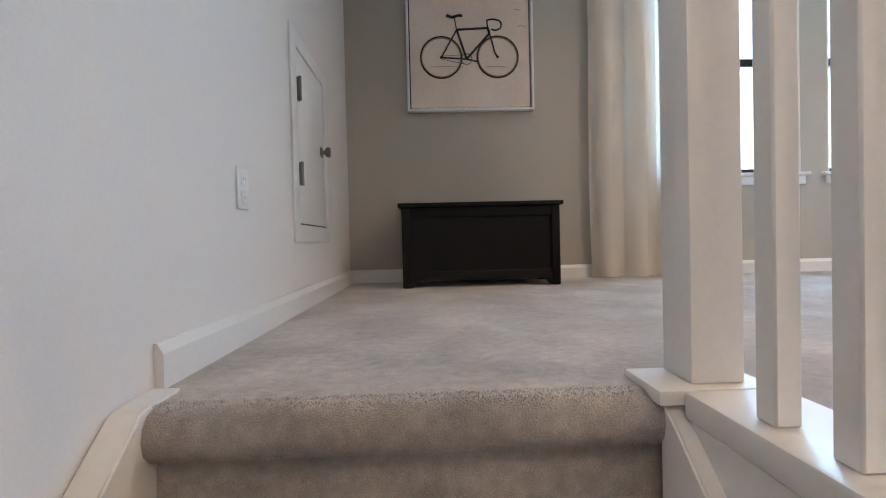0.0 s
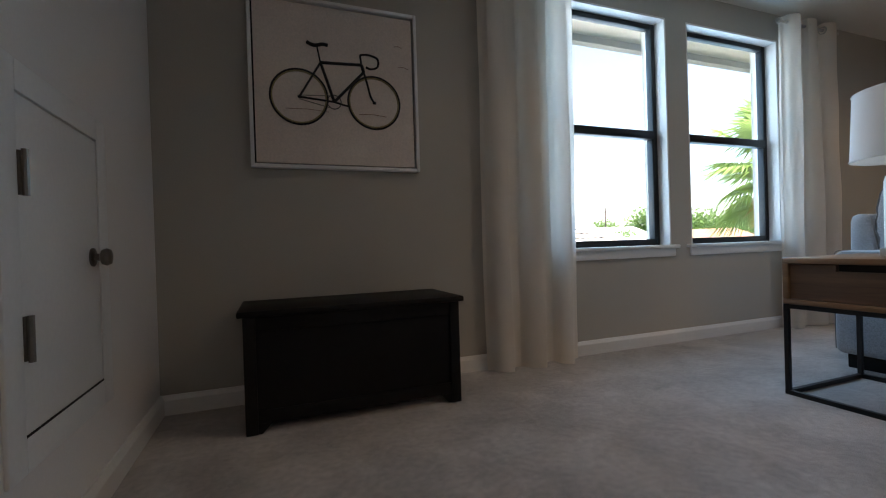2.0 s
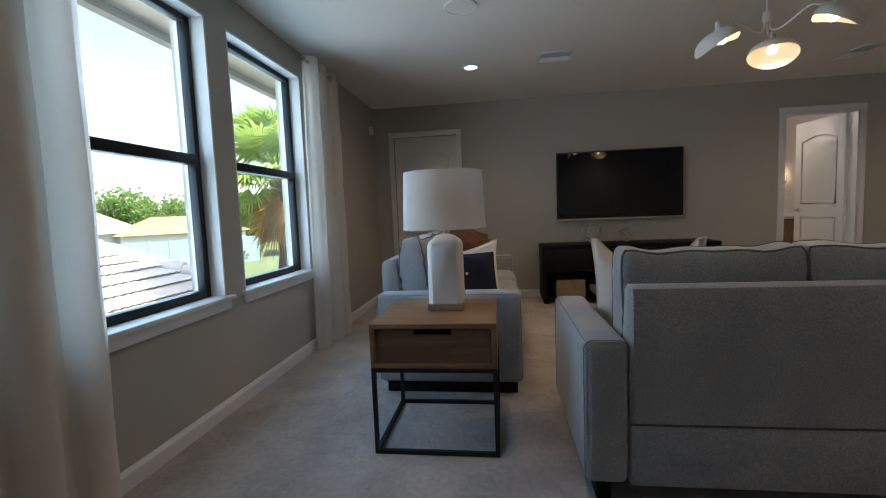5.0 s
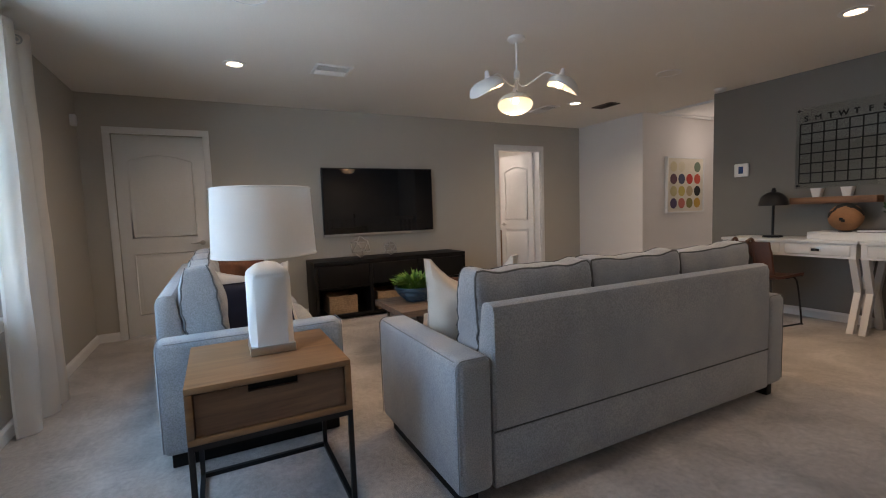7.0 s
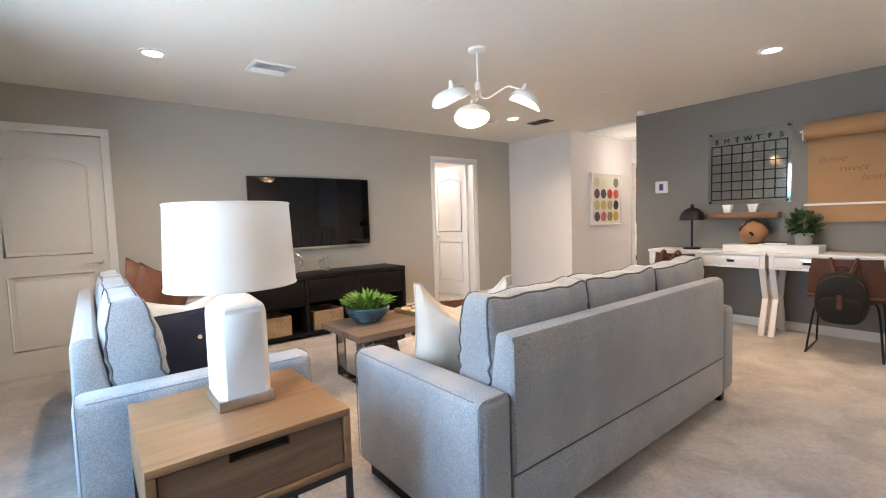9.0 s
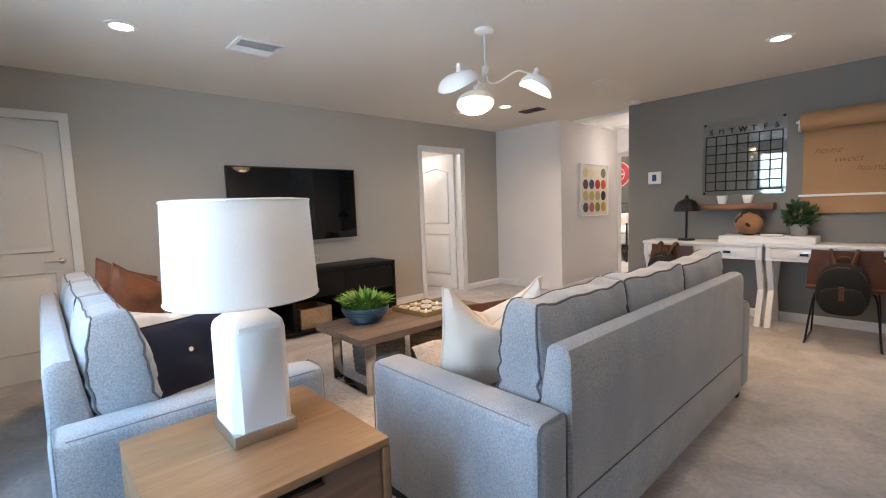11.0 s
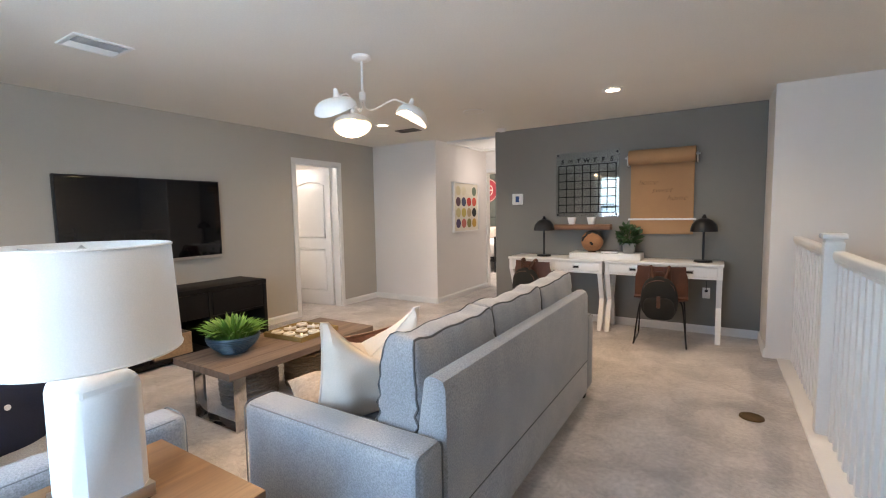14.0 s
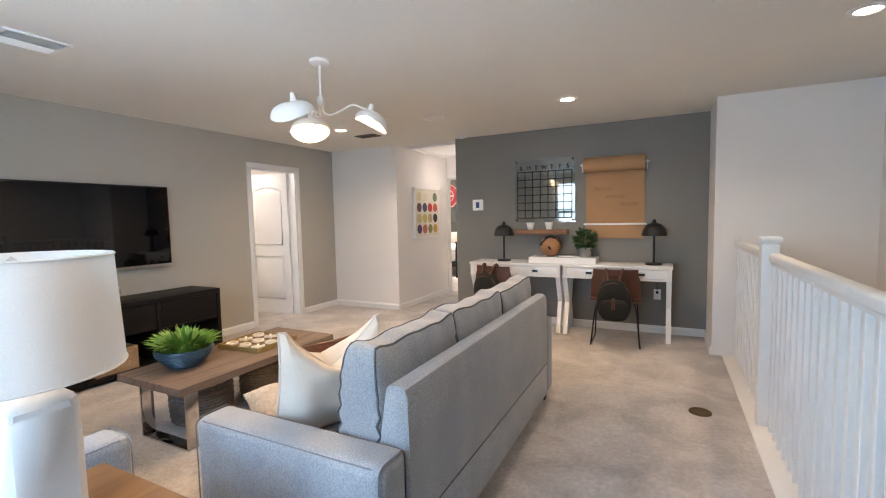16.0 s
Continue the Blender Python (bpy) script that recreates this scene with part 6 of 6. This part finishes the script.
for k in range(2):
    part("bed_pillow", pillow_mesh(0.6, 0.42, 0.18, k), M_CREAM, bed).matrix_basis = pose(-0.33 + 0.66 * k, -0.72, 0.78, -28)
M_VANITY = wood("vanity_wood", (0.3, 0.17, 0.09), (0.16, 0.08, 0.045), "z", 1.0, 0.5)
va = thing("bathroom_vanity", "wooden vanity with a white top", "cabinet", Matrix.Translation((8.4, -3.21, 0)))
part("body", box(-0.6, 0.6, 0, 0.5, 0.08, 0.77, 0.004), M_VANITY, va)
part("plinth", box(-0.56, 0.56, 0.01, 0.45, 0, 0.08), M_VANITY, va)
part("countertop", box(-0.62, 0.62, 0, 0.52, 0.77, 0.81, 0.005), M_CERAMIC, va)
part("backsplash", box(-0.62, 0.62, 0.0, 0.015, 0.81, 0.9), M_CERAMIC, va)
sc = thing("wall_sconce", "small wall sconce with a glowing cream shade", "lamp", Matrix.Translation((8.47, -3.21, 1.42)))
part("back_plate", box(-0.04, 0.04, 0, 0.012, -0.09, 0.05, 0.003), M_CHROME, sc)
part("arm", tube(bend([(0, 0.01, -0.04), (0, 0.08, -0.06), (0, 0.1, -0.02)], 4), 0.006, 8), M_CHROME, sc)
part("shade", revolve([(0.06, -0.04), (0.05, 0.12), (0.048, 0.12), (0.058, -0.04), (0.06, -0.04)], 24, None, Matrix.Translation((0, 0.1, 0))), glow("sconce_glow", (1.0, 0.72, 0.45), 0.7), sc)

# ---- outdoors ----
M_GROUND = surface("lawn", (0.10, 0.15, 0.05), 0.95, 0, 0.3, 0.2, 8, 0.5, 0.05, (0.16, 0.19, 0.08))
structure("ground", box(-900, 900, NY + 0.2, 1500, -3.4, -3.2), M_GROUND, "green lawn and yards", "ground")
M_STUCCO = surface("pale_stucco", (0.62, 0.62, 0.58), 0.9, 0, 0.08, 0.6, 60, 0.5, 0.004)
M_SOFFIT = surface("soffit_paint", (0.42, 0.45, 0.47), 0.7, 0, 0.06, 2, 40, 0.1)
eave = thing("house_eave", "white soffit and grey gutter of the house", "eave", None, "", "structure")
part("soffit", box(WX - 0.5, EX + 4, NY + 0.2, NY + 0.75, 2.42, 2.46), M_TRIM, eave)
part("fascia", box(WX - 0.5, EX + 4, NY + 0.75, NY + 0.79, 2.36, 2.62), M_SOFFIT, eave)
part("gutter", tube([(WX - 0.5, NY + 0.85, 2.44), (EX + 4, NY + 0.85, 2.44)], 0.06, 10), M_SOFFIT, eave)

M_TILE = surface("pale_concrete_roof_tile", (0.72, 0.68, 0.64), 0.85, 0, 0.10, 2.5, 40, 0.4, 0.004, None, 0.5, 0, 0, 0.3, 0.05)
nb = thing("neighbour_house", "neighbouring house with a pale tiled hip roof", "house")
ROOF = lambda y: 0.22 + (y - 7.27) / 3.0
HIPX = lambda y: 7.74 - 0.18 * (y - 6.2)
part("wall", box(-7.6, 7.1, 6.7, 14.5, -3.2, -0.5), M_STUCCO, nb)
bm = bmesh.new()
v = [bm.verts.new(p) for p in ((-8, 6.1, ROOF(6.1) - 0.06), (HIPX(6.1), 6.1, ROOF(6.1) - 0.06), (HIPX(10.4), 10.4, ROOF(10.4) - 0.06), (-8, 10.4, ROOF(10.4) - 0.06), (-8, 14.7, ROOF(6.1) - 0.06), (HIPX(6.1), 14.7, ROOF(6.1) - 0.06))]
bm.faces.new((v[0], v[1], v[2], v[3]))
bm.faces.new((v[3], v[2], v[5], v[4]))
bm.faces.new((v[1], v[5], v[2]))
bm.faces.new((v[0], v[3], v[4]))
bm.faces.new((v[0], v[4], v[5], v[1]))
roof = part("roof", bm, M_TILE, nb, "", False)
# wavy tile, shared by all courses
tm = bpy.data.meshes.new("roof_tile")
bm = bmesh.new()
TW, TL = 0.30, 0.36
ns = 16
top, bot = [], []
for i in range(ns + 1):
    u = i / ns
    zz = 0.011 * math.cos(u * 4 * math.pi)
    top.append([bm.verts.new((u * TW, 0, zz + 0.072)), bm.verts.new((u * TW, TL + 0.05, zz + 0.02))])
    bot.append(bm.verts.new((u * TW, 0.09, zz - 0.004)))
for i in range(ns):
    bm.faces.new((top[i][0], top[i + 1][0], top[i + 1][1], top[i][1]))
    bm.faces.new((bot[i], bot[i + 1], top[i + 1][0], top[i][0]))
bm.to_mesh(tm)
bm.free()
tm.materials.append(M_TILE)
for p in tm.polygons:
    p.use_smooth = True
tm.set_sharp_from_angle(angle=radians(40))
pitch = math.degrees(math.atan(1 / 3.0))
rest = bmesh.new()
for r in range(12):
    y = 6.15 + r * TL * math.cos(radians(pitch))
    if y > 10.1:
        break
    k0 = 0
    x = HIPX(y) - 0.12 - TW
    while x > -1.0:
        m = pose(x, y, ROOF(y) - 0.02, pitch)
        if x > 4.6 and y > 6.9 and k0 < 26:
            t = new("tile", tm)
            t.parent = roof
            t.matrix_basis = m
            k0 += 1
        else:
            s = len(rest.verts)
            rest.from_mesh(tm)
            rest.verts.ensure_lookup_table()
            for q in range(s, len(rest.verts)):
                rest.verts[q].co = m @ rest.verts[q].co
        x -= TW
tagged(part("more_tiles", rest, M_TILE, roof), "", "", "", "stuff")
hy0, hy1 = 6.15, 10.4
for k in range(12):
    f0, f1 = k / 12, (k + 1) / 12 + 0.012
    ya, yb = hy0 + (hy1 - hy0) * f0, hy0 + (hy1 - hy0) * f1
    part("hip_tile", tube([(HIPX(ya), ya, ROOF(ya) + 0.03), (HIPX(yb), yb, ROOF(yb) + 0.005)], [0.15, 0.125], 12), M_TILE, roof)

M_FAN = cloth_translucent("palm_leaf", (0.36, 0.50, 0.15), 0.5, 40.0)
M_DEADLEAF = cloth_translucent("dry_palm_leaf", (0.55, 0.38, 0.15), 0.4, 40.0)
M_TRUNK = surface("palm_trunk", (0.20, 0.15, 0.11), 0.95, 0, 0.4, 4, 30, 0.9, 0.02)


def fan_palm(x, y, ztop, seed, label):
    rnd = random.Random(seed)
    p = thing("fan_palm", label, "tree", Matrix.Translation((x, y, -3.2)))
    H = ztop + 3.2
    part("trunk", tube([(0.05 * math.sin(k), 0.04 * math.cos(k * 1.3), H * k / 10) for k in range(11)], [0.17 - 0.004 * k for k in range(11)], 10), M_TRUNK, p)

    def frond(az, el, L, R, mat, name):
        d = Vector((math.cos(az) * math.cos(el), math.sin(az) * math.cos(el), math.sin(el)))
        base = Vector((0, 0, H - 0.1))
        tip = base + d * L + Vector((0, 0, -0.12 * L))
        bm = tube(bend([base, base + d * L * 0.5 + Vector((0, 0, 0.03)), tip], 4), 0.012, 5)
        side = d.cross(Vector((0, 0, 1))).normalized()
        up = side.cross(d).normalized()
        n = 44
        for k in range(n):
            a = radians(-118 + 236 * k / (n - 1))
            r = R * (0.75 + 0.25 * math.cos(a * 0.7)) * rnd.uniform(0.85, 1.08)
            e = (d * math.cos(a) + side * math.sin(a) + up * 0.12).normalized()
            s = e.cross(up).normalized()
            w = 0.017 * R / 0.6
            q1 = tip + e * r * 0.55 + up * 0.02
            q2 = tip + e * r - Vector((0, 0, 0.22 * r * rnd.uniform(0.6, 1.4)))
            v = [bm.verts.new(c) for c in (tip, q1 + s * w + up * 0.012, q1, q1 - s * w + up * 0.012, q2)]
            bm.faces.new((v[0], v[1], v[2]))
            bm.faces.new((v[0], v[2], v[3]))
            bm.faces.new((v[1], v[4], v[2]))
            bm.faces.new((v[2], v[4], v[3]))
        part(name, bm, mat, p)
    for k in range(34):
        frond(k * 2.4 + rnd.uniform(-.2, .2), rnd.uniform(-0.85, 1.25), rnd.uniform(0.6, 0.95), rnd.uniform(0.7, 0.9), M_FAN, "frond")
    for k in range(11):
        frond(k * 1.05 + rnd.uniform(-.2, .2), rnd.uniform(-1.4, -1.05), rnd.uniform(0.4, 0.7), rnd.uniform(0.6, 0.8), M_DEADLEAF, "dead_frond")
    return p


fan_palm(7.8, 5.4, 1.95, 3, "green fan palm with dry brown lower fronds")

M_CROWN = cloth_translucent("tree_leaf", (0.19, 0.30, 0.09), 0.4, 6.0)
M_BARK = surface("tree_bark", (0.13, 0.10, 0.08), 0.95, 0, 0.3, 2, 20, 0.6, 0.02)


def tree(x, y, h, r, seed, label):
    rnd = random.Random(seed)
    t = thing("tree", label, "tree", Matrix.Translation((x, y, -3.2)), "trees beyond the yards")
    part("trunk", tube([(0, 0, 0), (0.1, 0, h * 0.3), (0.05, 0.1, h * 0.6)], [0.28, 0.2, 0.12], 8), M_BARK, t)
    bm = bmesh.new()
    for k in range(9):
        a = rnd.uniform(0, 6.28)
        c = (r * 0.62 * math.cos(a) * rnd.random() ** 0.5, r * 0.62 * math.sin(a) * rnd.random() ** 0.5, h * 0.45 + h * 0.45 * rnd.random())
        part("limb", tube([(0.05, 0.05, h * 0.4), (c[0] * 0.6, c[1] * 0.6, c[2] * 0.85), c], [0.1, 0.06, 0.02], 6), M_BARK, t)
        lc = leaf_cloud(420, c, r * 0.5, r * 0.11, rnd, 0.7)
        me = bpy.data.meshes.new("tmp")
        lc.to_mesh(me)
        lc.free()
        bm.from_mesh(me)
        bpy.data.meshes.remove(me)
    part("crown", bm, M_CROWN, t)


EYE5 = Vector((0.3, 1.55, 1.1))


def beyond(yaw, dist):
    """A place that far from the loft's corner, at a bearing clockwise from +y."""
    return EYE5.x + dist * math.sin(radians(yaw)), EYE5.y + dist * math.cos(radians(yaw))


for k, (yaw, dist, h, r) in enumerate(((30, 84, 8.4, 6), (36, 80, 8, 5), (41, 92, 7.6, 5), (43, 60, 6.6, 2.8), (47, 92, 9.2, 6), (51, 88, 8.4, 6), (55, 90, 8.6, 6), (60, 94, 9, 7), (66, 94, 9, 7), (73, 96, 9, 7), (24, 86, 8.4, 6), (17, 82, 8, 6), (38, 44, 4.8, 2.4))):
    tree(*beyond(yaw, dist), h * (0.74 + 0.035 * (k * 5 % 7)), r * 0.9, 20 + k, "broad green tree beyond the neighbouring yards")
for yaw, dist, s in ((40, 34, 1.2), (43, 36, 1.2), (46, 48, 1.0), (49, 50, 1.0), (57, 44, 1.2), (33, 36, 1.2)):
    x, y = beyond(yaw, dist)
    b = thing("shrub", "rounded green garden shrub", "shrub", Matrix.Translation((x, y, -3.2)), "garden shrubs")
    part("foliage", leaf_cloud(260, (0, 0, 0.75 * s), 0.9 * s, 0.3, random.Random(int(yaw)), 0.8), M_CROWN, b)
    part("stem", tube([(0, 0, 0), (0.03, 0, 0.6 * s)], 0.04, 6), M_BARK, b)
M_BLUEFENCE = surface("pale_blue_fence", (0.34, 0.52, 0.58), 0.6, 0, 0.08, 0.5, 10, 0.1)
M_ROOFWHITE = surface("white_metal_roof", (0.75, 0.75, 0.73), 0.5, 0, 0.06, 0.4, 10, 0.1)
M_ROOFTERRA = surface("faded_terracotta_roof", (0.40, 0.21, 0.13), 0.85, 0, 0.15, 0.6, 6, 0.3, 0.01)
fx0, fy0 = beyond(30, 50)
fx1, fy1 = beyond(60, 50)
# fence panels and posts are assumed, put in for an unidentified pale blue band
fence = thing("yard_fence", "pale blue panelled band, assumed to be a yard fence", "fence", None)
n = 16
for k in range(n):
    a, b = Vector((fx0, fy0, 0)).lerp(Vector((fx1, fy1, 0)), k / n), Vector((fx0, fy0, 0)).lerp(Vector((fx1, fy1, 0)), (k + 1) / n)
    ang = math.degrees(math.atan2(b.y - a.y, b.x - a.x))
    L = (b - a).length
    q = part("fence_panel", box(0.06, L - 0.02, -0.02, 0.02, 0, 2.6), M_BLUEFENCE, fence)
    q.matrix_basis = pose(a.x, a.y, -3.2, 0, 0, ang)
    q = part("fence_post", box(-0.06, 0.06, -0.06, 0.06, 0, 2.7, 0.01), M_BLUEFENCE, fence)
    q.matrix_basis = pose(a.x, a.y, -3.2, 0, 0, ang)


def bungalow(yaw, dist, w, d, wall_h, roof_h, roofmat, label):
    x, y = beyond(yaw, dist)
    h = thing("bungalow", label, "house", pose(x, y, -3.2, 0, 0, -yaw + 8), "houses beyond the fence")
    part("wall", box(-w, w, -d, d, 0, wall_h), M_STUCCO, h)
    bm = bmesh.new()
    o = 0.6
    v = [bm.verts.new(p) for p in ((-w - o, -d - o, wall_h), (w + o, -d - o, wall_h), (w + o, d + o, wall_h), (-w - o, d + o, wall_h), (-w * 0.5, 0, wall_h + roof_h), (w * 0.5, 0, wall_h + roof_h))]
    for f in ((0, 1, 5, 4), (1, 2, 5), (2, 3, 4, 5), (3, 0, 4), (0, 3, 2, 1)):
        bm.faces.new([v[i] for i in f])
    part("roof", bm, roofmat, h, "", False)
    for k in range(4):
        xx = -w * 0.75 + 0.5 * w * k
        q = part("window", box(xx - 0.5, xx + 0.5, -d - 0.04, -d + 0.02, 0.9, 2.0, 0.01), M_WINFRAME, h)
        part("pane", box(xx - 0.42, xx + 0.42, -d - 0.05, -d - 0.04, 0.98, 1.92), M_SCREEN, q)


bungalow(42, 62, 6, 4, 3.4, 2.3, M_ROOFWHITE, "low house with a white roof")
bungalow(52, 60, 6, 4, 3.1, 1.9, M_ROOFTERRA, "low house with a faded terracotta roof")
bungalow(30, 60, 7, 5, 2.4, 2.0, M_ROOFWHITE, "low house with a white roof")
bungalow(70, 60, 8, 5, 2.4, 2.0, M_ROOFWHITE, "low house with a white roof")
px, py = beyond(41.5, 80)
pole = thing("utility_pole", "thin wooden utility pole", "pole", Matrix.Translation((px, py, -3.2)))
part("post", tube([(0, 0, 0), (0, 0, 9.6)], 0.12, 8), M_BARK, pole)
part("cross_arm", box(-0.8, 0.8, -0.05, 0.05, 8.8, 8.92), M_BARK, pole)
